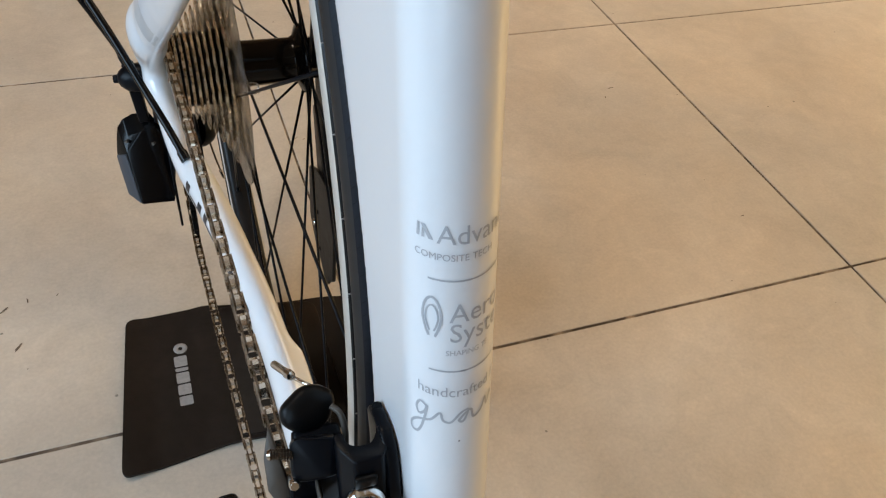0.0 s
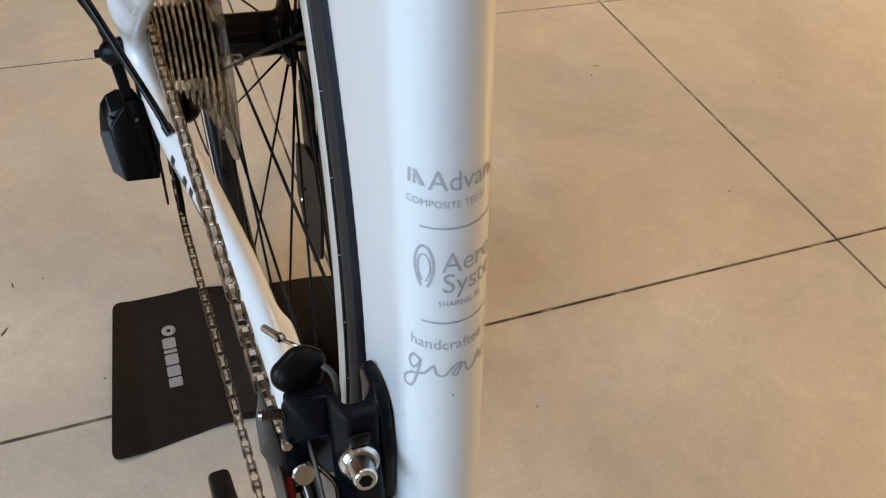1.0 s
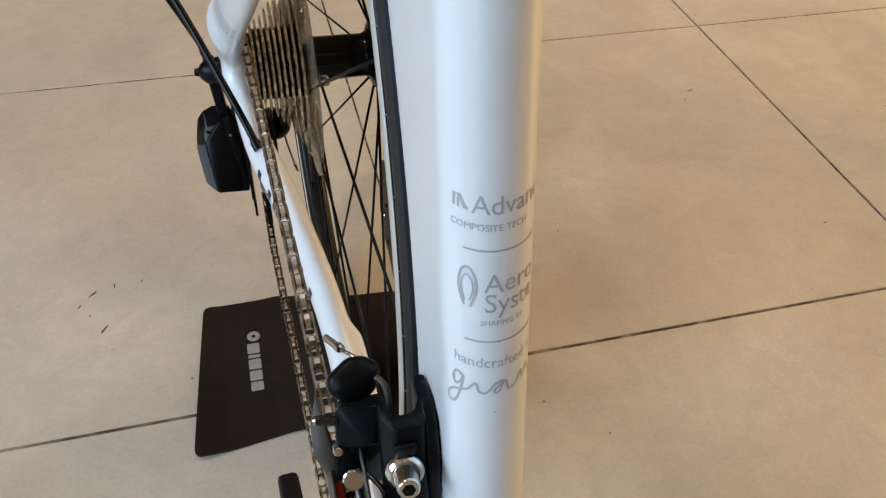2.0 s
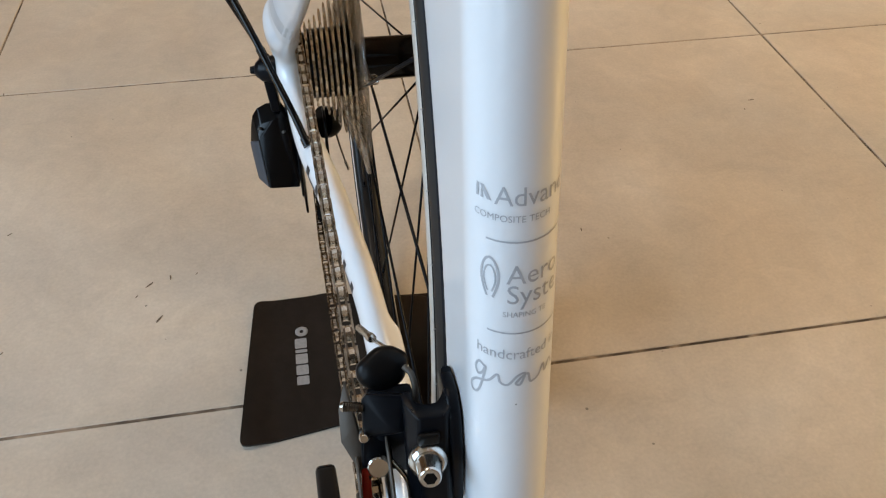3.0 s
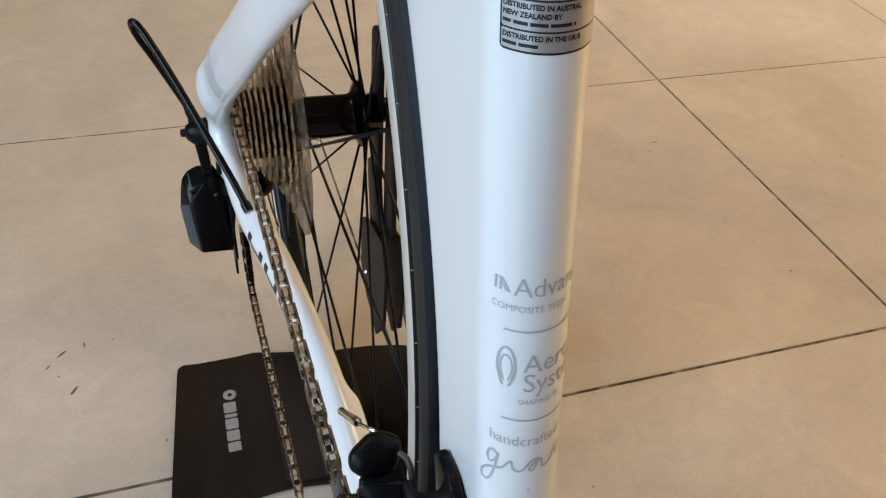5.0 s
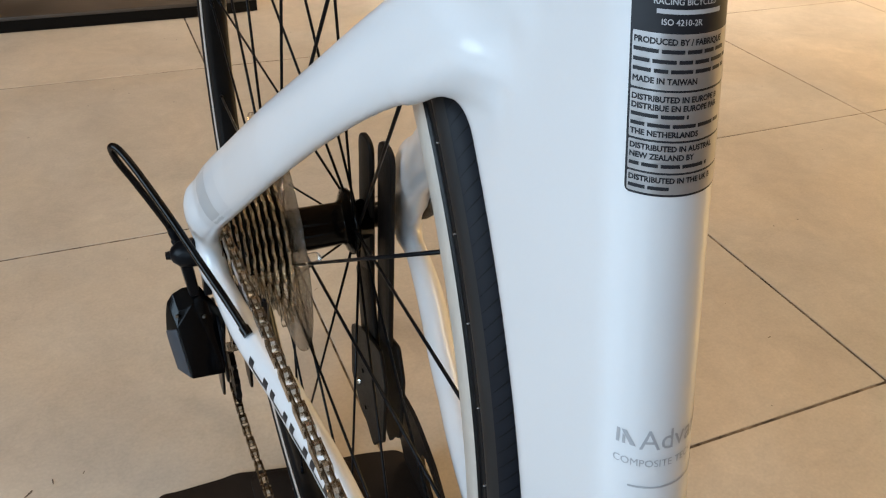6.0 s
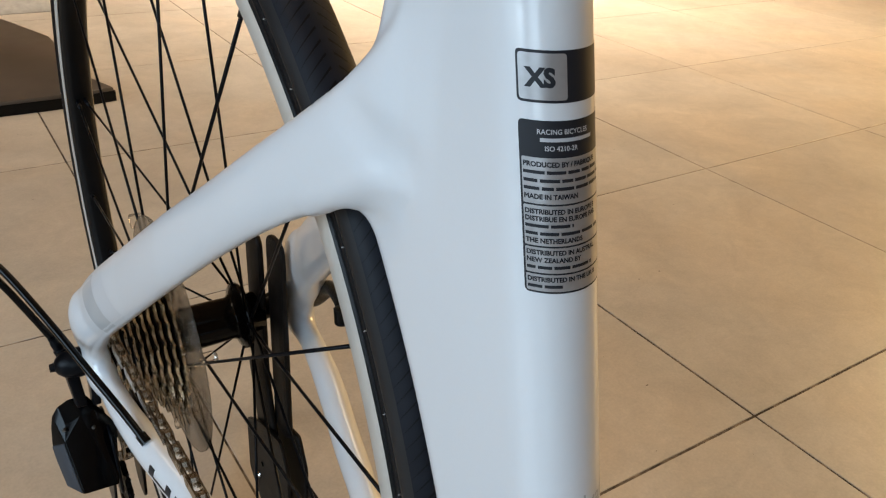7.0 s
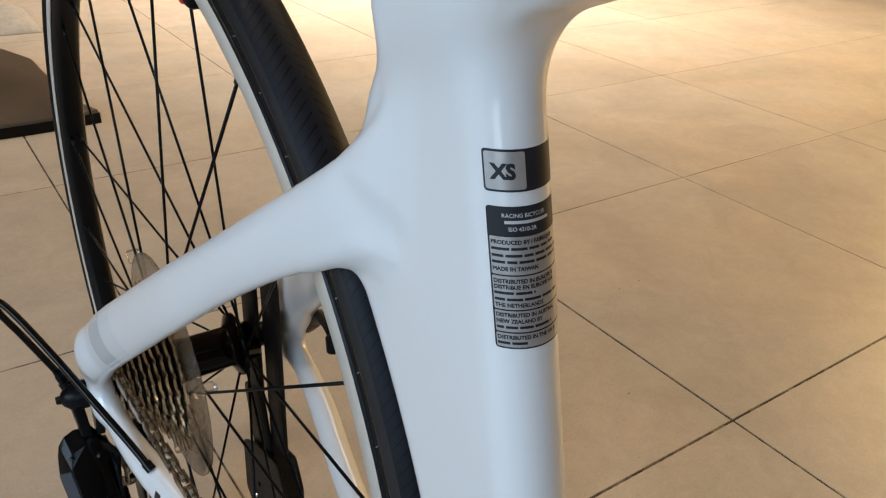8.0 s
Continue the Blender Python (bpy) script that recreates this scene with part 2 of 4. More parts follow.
def part_mesh(name, me, material, parent=None, label="", smooth=True, local=None):
    if material and not me.materials:
        me.materials.append(material)
    if smooth:
        me.polygons.foreach_set("use_smooth", [True] * len(me.polygons))
    ob = new(name, me)
    if parent:
        ob.parent = parent
    if local:
        ob.matrix_local = local
    if label:
        ob["label"] = label
    return ob


def sharpen(ob, degrees=35):
    """Smooth shading that keeps edges sharper than the angle."""
    ob.data.set_sharp_from_angle(angle=radians(degrees))
    return ob


def thing(name, label, category, group="", kind="", at=(0, 0, 0)):
    ob = tagged(new(name), label, category, group, kind)
    ob.empty_display_size = 0.05
    ob.location = at
    return ob


def box_bm(cx, cy, cz, sx, sy, sz, bevel=0.0, segments=2):
    bm = bmesh.new()
    bmesh.ops.create_cube(bm, size=1, matrix=Matrix.Translation((cx, cy, cz)) @ Matrix.Diagonal((sx, sy, sz, 1)))
    if bevel:
        bmesh.ops.bevel(bm, geom=bm.edges[:], offset=bevel, segments=segments, affect="EDGES", profile=0.5)
    return bm


def prism_bm(outline, axis, lo, hi, bevel=0.0, segments=2):
    """An outline of (a, b) pairs, extruded along an axis from lo to hi."""
    bm = bmesh.new()
    place = {"x": lambda a, b, c: (c, a, b), "y": lambda a, b, c: (a, c, b), "z": lambda a, b, c: (a, b, c)}[axis]
    low = [bm.verts.new(place(a, b, lo)) for a, b in outline]
    top = [bm.verts.new(place(a, b, hi)) for a, b in outline]
    bm.faces.new(low[::-1])
    bm.faces.new(top)
    k = len(outline)
    for i in range(k):
        bm.faces.new((low[i], low[(i + 1) % k], top[(i + 1) % k], top[i]))
    bmesh.ops.recalc_face_normals(bm, faces=bm.faces[:])
    if bevel:
        bmesh.ops.bevel(bm, geom=bm.edges[:], offset=bevel, segments=segments, affect="EDGES", profile=0.5)
    return bm


def rounded(points, radius, steps=5):
    """The outline with its corners rounded off."""
    out, k = [], len(points)
    for i in range(k):
        p, a, b = Vector(points[i]), Vector(points[i - 1]), Vector(points[(i + 1) % k])
        r = min(radius, (a - p).length * 0.45, (b - p).length * 0.45)
        s, e = p + (a - p).normalized() * r, p + (b - p).normalized() * r
        for j in range(steps + 1):
            t = j / steps
            out.append(tuple((1 - t) ** 2 * s + 2 * t * (1 - t) * p + t * t * e))
    return out


def smooth_path(points, steps=8):
    """A Catmull-Rom curve through the points."""
    pts = [Vector(p) for p in points]
    pts = [2 * pts[0] - pts[1]] + pts + [2 * pts[-1] - pts[-2]]
    out = []
    for i in range(1, len(pts) - 2):
        a, b, c, d = pts[i - 1:i + 3]
        for j in range(steps):
            t = j / steps
            out.append(0.5 * (2 * b + (c - a) * t + (2 * a - 5 * b + 4 * c - d) * t * t + (3 * b - a - 3 * c + d) * t ** 3))
    out.append(pts[-2])
    return out


def tube_bm(path, radius, sides=10, bm=None):
    """A round tube along a path; radius: one number or one for each point."""
    bm = bm or bmesh.new()
    path = [Vector(p) for p in path]
    radii = radius if isinstance(radius, (list, tuple)) else [radius] * len(path)
    tangent = (path[1] - path[0]).normalized()
    side = tangent.orthogonal().normalized()
    rings = []
    for i, p in enumerate(path):
        t = (path[min(i + 1, len(path) - 1)] - path[max(i - 1, 0)]).normalized()
        side = (side - t * side.dot(t)).normalized()
        up = t.cross(side)
        rings.append([bm.verts.new(p + radii[i] * (math.cos(a) * side + math.sin(a) * up)) for a in (2 * math.pi * j / sides for j in range(sides))])
    for r, s in zip(rings, rings[1:]):
        for j in range(sides):
            bm.faces.new((r[j], r[(j + 1) % sides], s[(j + 1) % sides], s[j]))
    bm.faces.new(rings[0][::-1])
    bm.faces.new(rings[-1])
    return bm


def lathe_bm(profile, steps=64, axis="x", at=(0, 0, 0), closed=True, bm=None):
    """A profile of (along, radius) pairs turned round an axis through at."""
    bm = bm or bmesh.new()
    place = {"x": lambda a, r, c, s: (a, r * c, r * s), "z": lambda a, r, c, s: (r * c, r * s, a), "y": lambda a, r, c, s: (r * s, a, r * c)}[axis]
    rings = []
    for j in range(steps):
        c, s = math.cos(2 * math.pi * j / steps), math.sin(2 * math.pi * j / steps)
        rings.append([bm.verts.new(Vector(place(a, r, c, s)) + Vector(at)) for a, r in profile])
    k = len(profile)
    for j in range(steps):
        r, q = rings[j], rings[(j + 1) % steps]
        for i in range(k if closed else k - 1):
            bm.faces.new((r[i], r[(i + 1) % k], q[(i + 1) % k], q[i]))
    bmesh.ops.recalc_face_normals(bm, faces=bm.faces[:])
    return bm


def join_bm(*bms):
    out = bmesh.new()
    for b in bms:
        me = bpy.data.meshes.new("piece")
        b.to_mesh(me)
        b.free()
        out.from_mesh(me)
        bpy.data.meshes.remove(me)
    return out


# ---- the room: floor, and unseen walls and ceiling in tan for warm bounce ----
EAST, WEST, NORTH, SOUTH, HIGH = 4.1, -3.0, 5.2, -3.2, 2.9


def wall(name, x0, y0, x1, y1, z0=0.0, z1=HIGH):
    ob = part(name, box_bm((x0 + x1) / 2, (y0 + y1) / 2, (z0 + z1) / 2, x1 - x0, y1 - y0, z1 - z0), PLASTER, smooth=False)
    return tagged(ob, "unseen stand-in wall, tan to warm the bounced light", "wall", kind="structure")


wall("wall_east", EAST, SOUTH, EAST + 0.15, NORTH)
wall("wall_north", WEST - 0.15, NORTH, EAST + 0.15, NORTH + 0.15)
west = thing("wall_west", "unseen stand-in wall, tan to warm the bounce, with an assumed window opening", "wall", kind="structure")
for y0, y1, z0, z1 in ((SOUTH, -2.05, 0, HIGH), (0.25, NORTH, 0, HIGH), (-2.05, 0.25, 0, 0.7), (-2.05, 0.25, 2.5, HIGH)):
    part("wall_piece", box_bm(WEST - 0.075, (y0 + y1) / 2, (z0 + z1) / 2, 0.15, y1 - y0, z1 - z0), PLASTER, west, smooth=False)
south = thing("wall_south", "unseen stand-in wall, tan to warm the bounce, with an assumed window opening", "wall", kind="structure")
for x0, x1, z0, z1 in ((WEST - 0.15, -2.9, 0, HIGH), (-1.7, EAST + 0.15, 0, HIGH), (-2.9, -1.7, 0, 0.35), (-2.9, -1.7, 2.65, HIGH)):
    part("wall_piece", box_bm((x0 + x1) / 2, SOUTH - 0.075, (z0 + z1) / 2, x1 - x0, 0.15, z1 - z0), PLASTER, south, smooth=False)
tagged(part("ceiling", box_bm((EAST + WEST) / 2, (NORTH + SOUTH) / 2, HIGH + 0.06, EAST - WEST + 0.3, NORTH - SOUTH + 0.3, 0.12), PLASTER, smooth=False), "unseen stand-in ceiling, tan to warm the bounced light", "ceiling", kind="structure")

# the floor: a bed of grout with one slab for each tile
TILE_SIZE, GAP, TX, TY = 0.6, 0.0033, 0.0845, -0.037
floor = tagged(part("floor", box_bm((EAST + WEST) / 2, (NORTH + SOUTH) / 2, -0.0500, EAST - WEST + 0.3, NORTH - SOUTH + 0.3, 0.098), GROUT, smooth=False), "satin beige porcelain tiles with thin dark grout joints", "floor", kind="structure")

# ---- the bicycle ----
MID = -0.0025   # the wheel plane
AXLE = 0.3384   # height of the rear axle
bicycle = thing("bicycle", "white carbon road bicycle with black parts on a display stand", "bicycle", at=(MID, 0, 0))


def smin(a, b, k):
    h = np.maximum(k - np.abs(a - b), 0) / k
    return np.minimum(a, b) - h * h * k * 0.25


def smax(a, b, k):
    return -smin(-a, -b, k)


NOSE_R = 0.0127


def nose(z):
    """The y of the centre of the seat tube's round leading edge."""
    return -0.3574 + 0.2413 * (z - 0.5)


STAY = [(0.0048, -0.300, 0.5944, 0.0079, 0.0178), (0.0154, -0.286, 0.5839, 0.0067, 0.0164), (0.0277, -0.242, 0.5534, 0.0061, 0.0133), (0.0362, -0.200, 0.5221, 0.0066, 0.0130),
        (0.0448, -0.155, 0.4875, 0.0070, 0.0145), (0.0548, -0.100, 0.4450, 0.0077, 0.0162), (0.0642, -0.050, 0.4050, 0.0088, 0.0173), (0.0692, -0.020, 0.3796, 0.0086, 0.0158)]
DROPOUT = [(0.0690, -0.020, 0.381, 0.0078, 0.0145), (0.0690, -0.010, 0.356, 0.0060, 0.0120), (0.0680, -0.014, 0.336, 0.0060, 0.0115)]
PLATE = [(0.0670, -0.034, 0.392, 0.0080, 0.0165), (0.0688, -0.022, 0.374, 0.0070, 0.0185), (0.0688, -0.014, 0.352, 0.0062, 0.0165), (0.0675, -0.014, 0.336, 0.0062, 0.0130)]
CHAINSTAY = [(0.0680, -0.014, 0.336, 0.0060, 0.0115), (0.0635, -0.050, 0.329, 0.0076, 0.0115), (0.0560, -0.088, 0.323, 0.0090, 0.0120), (0.0445, -0.130, 0.316, 0.0090, 0.0125),
             (0.0355, -0.170, 0.309, 0.0086, 0.0130), (0.0290, -0.212, 0.302, 0.0082, 0.0135), (0.0255, -0.260, 0.294, 0.0085, 0.0150), (0.0260, -0.315, 0.285, 0.0090, 0.0170), (0.0280, -0.385, 0.272, 0.0110, 0.0200)]


def sweep(nodes, ax, y, z):
    """Distance to a tube of oval section along a curve through the nodes (x, y, z, half width, half height)."""
    total = None
    place = smooth_path([n[:3] for n in nodes], 6)
    size = smooth_path([(n[3], n[4], 0) for n in nodes], 6)
    nodes = [(*p, q[0], q[1]) for p, q in zip(place, size)]
    for a, b in zip(nodes, nodes[1:]):
        pa, pb = np.array(a[:3]), np.array(b[:3])
        v = pb - pa
        t = np.clip(((ax - pa[0]) * v[0] + (y - pa[1]) * v[1] + (z - pa[2]) * v[2]) / v.dot(v), 0, 1)
        dx, dy, dz = ax - pa[0] - t * v[0], y - pa[1] - t * v[1], z - pa[2] - t * v[2]
        rx, rv = a[3] + (b[3] - a[3]) * t, a[4] + (b[4] - a[4]) * t
        q2 = dy * dy + dz * dz
        k0 = np.sqrt(dx * dx / (rx * rx) + q2 / (rv * rv)) + 1e-9
        k1 = np.sqrt(dx * dx / rx ** 4 + q2 / rv ** 4) + 1e-9
        d = k0 * (k0 - 1) / k1
        total = d if total is None else smin(total, d, 0.0006)
    return total


def along(nodes):
    """Dense tables of a stay's centre and half sizes by y."""
    place = smooth_path([n[:3] for n in nodes], 24)
    size = smooth_path([(n[3], n[4], 0) for n in nodes], 24)
    table = np.array([(p.y, p.x, p.z, q.x, q.y) for p, q in zip(place, size)])
    table = table[np.argsort(table[:, 0])]
    steep = np.gradient(table[:, 2], table[:, 0] + np.arange(len(table)) * 1e-9)
    return np.column_stack([table, 1 / np.sqrt(1 + np.clip(steep, -3, 3) ** 2)])


STAY_TABLE, CHAINSTAY_TABLE = along(STAY), along(CHAINSTAY)


def stay_distance(table, ax, y, z):
    """Distance to a stay of oval section that runs along y."""
    cx, cz, rx, rv, lean = (np.interp(y, table[:, 0], table[:, i]) for i in range(1, 6))
    dx, dz = ax - cx, (z - cz) * lean
    k0 = np.sqrt(dx * dx / (rx * rx) + dz * dz / (rv * rv)) + 1e-9
    k1 = np.sqrt(dx * dx / rx ** 4 + dz * dz / rv ** 4) + 1e-9
    d = k0 * (k0 - 1) / k1
    return smax(d, np.maximum(table[0, 0] - y, y - table[-1, 0]), 0.008)


def sideways(y):
    """How far the rear triangle stands off the wheel plane, by y."""
    return np.interp(y, (-0.25, -0.157, -0.10, -0.04), (0, 0.0012, 0.0042, 0.0058))


def ease(t):
    t = np.clip(t, 0, 1)
    return t * t * (3 - 2 * t)


def frame_distance(x, y, z):
    """Signed distance to the moulded frame: seat tube, seat stays, chain stays, bottom bracket and the start of the top tube."""
    ax = np.sqrt(x * x + 1e-8)
    # seat tube: a teardrop in plan, round in front, cut to the wheel behind
    cy = nose(z)
    back = np.clip((y - cy) / 0.045, 0, 1)
    tube = np.where(y < cy, np.hypot(x, y - cy) - NOSE_R, ax - (NOSE_R + 0.0006 * back)) * 0.985
    rear = y - (-0.2782 + 0.06 * (z - 0.63) + 0.07 * ease((0.598 - z) / 0.042) - 0.0249 * ease((z - 0.612) / 0.035))
    rear = smax(rear, ax - 0.04, 0.01)
    tube = smax(tube, rear, 0.006)
    tube = smax(tube, z - 0.728, 0.01)
    bx = np.sqrt((x - sideways(y)) ** 2 + 1e-8)
    stays = stay_distance(STAY_TABLE, bx, y, z)
    stays = stays - np.where(x > 0, 0.003 * ease((y + 0.2) / 0.06), 0)
    body = smin(tube, stays, 0.012)
    # the hollow that follows the tyre
    r = np.hypot(y, z - AXLE)
    slot = smin(0.3477 - r, 0.0165 - ax, 0.003)
    body = smax(body, slot, 0.0065)
    # a soft crest over the tyre that runs out in the tube's side, and the shallow valley above it
    run = (-0.2964, -0.2916, -0.2856, -0.2768, -0.2600)
    crest = np.hypot(np.hypot(ax - np.interp(y, run, (0.0120, 0.0147, 0.0170, 0.0194, 0.0215)), z - np.interp(y, run, (0.5742, 0.5734, 0.5702, 0.5645, 0.5537))), np.maximum(np.abs(y + 0.2782) - 0.0182, 0)) - 0.0041
    body = smin(body, crest, 0.005)
    s = np.clip(((ax - 0.0302) * -0.0055 + (y + 0.2876) * -0.0130 + (z - 0.5876) * -0.0082) / 0.000267, 0, 1)
    valley = np.sqrt((ax - 0.0302 + 0.0055 * s) ** 2 + (y + 0.2876 + 0.0130 * s) ** 2 + (z - 0.5876 + 0.0082 * s) ** 2) - 0.0090
    body = smax(body, -valley, 0.006)
    # top tube
    t = np.clip((-0.30 - y) / 0.40, 0, 1)
    tz = 0.6506 + 0.160 * t
    top = np.hypot(np.maximum(ax - 0.006, 0), (z - tz) * 0.8) - (0.0135 - 0.001 * t)
    top = smax(top, np.maximum(y + 0.295, -0.70 - y), 0.008)
    body = smin(body, top, 0.0172)
    # the stay on the side without the chain runs wider
    out = np.where(x > 0, np.interp(y, (-0.385, -0.25, -0.157, -0.093, -0.03), (0, 0.0080, 0.0098, 0.0038, 0)), 0)
    plate = np.where(x > 0, sweep(PLATE, bx, y, z), sweep(DROPOUT, bx, y, z))
    lower = smin(plate, stay_distance(CHAINSTAY_TABLE, bx - out, y, z), 0.012)
    shell = smax(np.hypot(y + 0.400, z - 0.268) - 0.0235, ax - 0.041, 0.004)
    lower = smin(lower, shell, 0.02)
    return smin(body, lower, 0.014)


def surface_net(fun, low, high, h):
    """A closed quad mesh on the zero level of a distance function."""
    axes = [np.arange(a, b, h, dtype=np.float64) for a, b in zip(low, high)]
    n = [len(a) for a in axes]
    f = np.empty(n, np.float32)
    b = 8
    blocks = [(i, j, k) for i in range(0, n[0], b) for j in range(0, n[1], b) for k in range(0, n[2], b)]
    centre = np.array(low) + (np.array(blocks) + (b - 1) / 2) * h
    rough = fun(*centre.T)
    near = np.abs(rough) < b * h * 1.5
    for (i, j, k), d in zip(np.array(blocks)[~near], rough[~near]):
        f[i:i + b, j:j + b, k:k + b] = d
    off = np.indices((b, b, b)).reshape(3, -1).T
    close = np.array(blocks)[near]
    for c in range(0, len(close), 400):
        idx = (close[c:c + 400, None, :] + off[None]).reshape(-1, 3)
        idx = idx[(idx < np.array(n)).all(1)]
        f[tuple(idx.T)] = fun(*(np.array(low) + idx * h).T)
    inside = f < 0
    s = [slice(0, -1), slice(1, None)]
    count = sum(inside[s[a], s[b], s[c]].astype(np.int8) for a in (0, 1) for b in (0, 1) for c in (0, 1))
    cells = np.argwhere((count > 0) & (count < 8))
    index = np.full(count.shape, -1, np.int64)
    index[tuple(cells.T)] = np.arange(len(cells))
    total, hits = np.zeros((len(cells), 3)), np.zeros((len(cells), 1))
    corner = np.array([(a, b, c) for a in (0, 1) for b in (0, 1) for c in (0, 1)])
    for p in corner:
        for ax in range(3):
            if p[ax]:
                continue
            q = p.copy()
            q[ax] = 1
            fa, fb = f[tuple((cells + p).T)], f[tuple((cells + q).T)]
            m = (fa < 0) != (fb < 0)
            t = np.where(m, fa / np.where(m, fa - fb, 1), 0)
            pos = p + t[:, None] * (q - p)
            total += np.where(m[:, None], pos, 0)
            hits += m[:, None]
    verts = np.array(low) + (cells + total / hits) * h
    for _ in range(3):
        e = 4e-4
        d = fun(*verts.T)
        g = np.stack([(fun(*(verts + e * v).T) - fun(*(verts - e * v).T)) / (2 * e) for v in np.eye(3)], 1)
        verts -= np.clip(d / np.maximum((g * g).sum(1), 0.2), -h, h)[:, None] * g
    quads = []
    for ax in range(3):
        u, v = (ax + 1) % 3, (ax + 2) % 3
        lo, hi = [slice(None)] * 3, [slice(None)] * 3
        lo[ax], hi[ax] = slice(0, -1), slice(1, None)
        a, b = inside[tuple(lo)], inside[tuple(hi)]
        e = np.argwhere(a != b)
        e = e[(e[:, u] > 0) & (e[:, v] > 0) & (e[:, u] < n[u] - 1) & (e[:, v] < n[v] - 1)]
        flip = a[tuple(e.T)]
        du, dv = np.eye(3, dtype=int)[u], np.eye(3, dtype=int)[v]
        ring = np.stack([index[tuple((e - o).T)] for o in (du + dv, dv, 0 * du, du)], 1)
        ring[~flip] = ring[~flip][:, ::-1]
        quads.append(ring)
    quads = np.concatenate(quads)
    me = bpy.data.meshes.new("moulding")
    me.from_pydata(verts.tolist(), [], quads.tolist())
    me.validate()
    return me


frame_part = part_mesh("frame", surface_net(frame_distance, (-0.086, -0.715, 0.236), (0.0863, 0.028, 0.800), 0.0020), PAINT, bicycle, "moulded carbon frame in glossy pearl white")

# ---- rear wheel ----
wheel = part("rear_wheel", lathe_bm([(-0.064, 0.0052), (0.064, 0.0052), (0.064, 0.0075), (0.052, 0.0078), (0.0515, 0.0095), (-0.050, 0.0095), (-0.0505, 0.0075), (-0.064, 0.0075)], 32, at=(0, 0, AXLE)), BLACK_SATIN, bicycle, "black rear axle and wheel with silver brake tracks")
part("hub", lathe_bm([(-0.0165, 0.010), (-0.0165, 0.0235), (-0.0155, 0.0245), (-0.0130, 0.0245), (-0.0120, 0.0235), (-0.0110, 0.0175), (-0.0070, 0.0158), (0.0280, 0.0150), (0.0310, 0.0165), (0.0335, 0.0225), (0.0345, 0.0240), (0.0372, 0.0240), (0.0382, 0.0225), (0.0388, 0.0150), (0.0500, 0.0140), (0.0500, 0.010)], 64, at=(0, 0, AXLE)), BLACK_GLOSS, wheel, "glossy black alloy hub")
part("rim", lathe_bm([(-0.0050, 0.3000), (0.0050, 0.3000), (0.0088, 0.3012), (0.0098, 0.3040), (0.0114, 0.3074), (0.0114, 0.3166), (0.0085, 0.3172), (0.0080, 0.3120), (-0.0080, 0.3120), (-0.0085, 0.3172), (-0.0114, 0.3166), (-0.0114, 0.3074), (-0.0098, 0.3040), (-0.0088, 0.3012)], 240, at=(0, 0, AXLE)), RIM_BLACK, wheel, "black alloy rim")
for side in (-1, 1):
    part("brake_track", lathe_bm([(side * 0.0108, 0.3056), (side * 0.01165, 0.3062), (side * 0.01165, 0.3152), (side * 0.0111, 0.3158)], 240, at=(0, 0, AXLE)), BRAKE_TRACK, wheel, "machined silver brake track")


BEAD = [(0.0098, 0.3150), (0.0106, 0.3172), (0.0109, 0.3200), (0.0119, 0.3246)]
FLANK = [(0.0119, 0.3246), (0.0123, 0.3250), (0.0123, 0.3262), (0.0120, 0.3275), (0.0115, 0.3289), (0.0105, 0.3307)]
CROWN = [(-0.0107, 0.3303), (-0.0104, 0.3309), (-0.0082, 0.3332), (-0.0055, 0.3347), (-0.0028, 0.3354), (0.0, 0.3357), (0.0028, 0.3354), (0.0055, 0.3347), (0.0082, 0.3332), (0.0104, 0.3309), (0.0107, 0.3303)]


def band_mesh(profile, steps=360):
    """A band round the wheel with a map: u turns, v across."""
    bm = bmesh.new()
    uv = bm.loops.layers.uv.new("map")
    rings = [[bm.verts.new((a, r * math.cos(2 * math.pi * j / steps), AXLE + r * math.sin(2 * math.pi * j / steps))) for a, r in profile] for j in range(steps)]
    for j in range(steps):
        p, q = rings[j], rings[(j + 1) % steps]
        for i in range(len(profile) - 1):
            f = bm.faces.new((p[i], p[i + 1], q[i + 1], q[i]))
            for l, (u, v) in zip(f.loops, ((j, i), (j, i + 1), (j + 1, i + 1), (j + 1, i))):
                l[uv].uv = (u / steps, v / (len(profile) - 1))
    bmesh.ops.recalc_face_normals(bm, faces=bm.faces[:])
    if bm.faces[:][0].normal.dot(bm.faces[:][0].calc_center_median() - Vector((0, 0, AXLE))) < 0:
        bmesh.ops.reverse_faces(bm, faces=bm.faces[:])
    return bm


tyre = part("tyre", band_mesh([(-a, r) for a, r in BEAD] + [(a, r) for a, r in BEAD[::-1]]), RUBBER, wheel, "black road tyre with fine slanted sipes")
for side in (-1, 1):
    part("sidewall", band_mesh([(side * a, r) for a, r in FLANK]), SIDEWALL, tyre, "smooth grey-brown sidewall")
part("tread", band_mesh(CROWN), TREAD, tyre, "blue-black tread with slanted sipes")


# spokes: 14 crossed on the drive side, 12 slightly leaning on the other
def spoke_mesh(length):
    bm = tube_bm([(0, 0, 0), (0, 0, length)], 0.00098, 6)
    bm2 = tube_bm([(0, 0, length - 0.013), (0, 0, length + 0.001)], 0.0017, 6)
    me = bpy.data.meshes.new("spoke")
    both = join_bm(bm, bm2)
    both.to_mesh(me)
    both.free()
    return me


def on_wheel(x, r, deg):
    """A point by its angle from the front of the wheel upwards."""
    a = radians(deg)
    return Vector((x, -r * math.cos(a), AXLE + r * math.sin(a)))


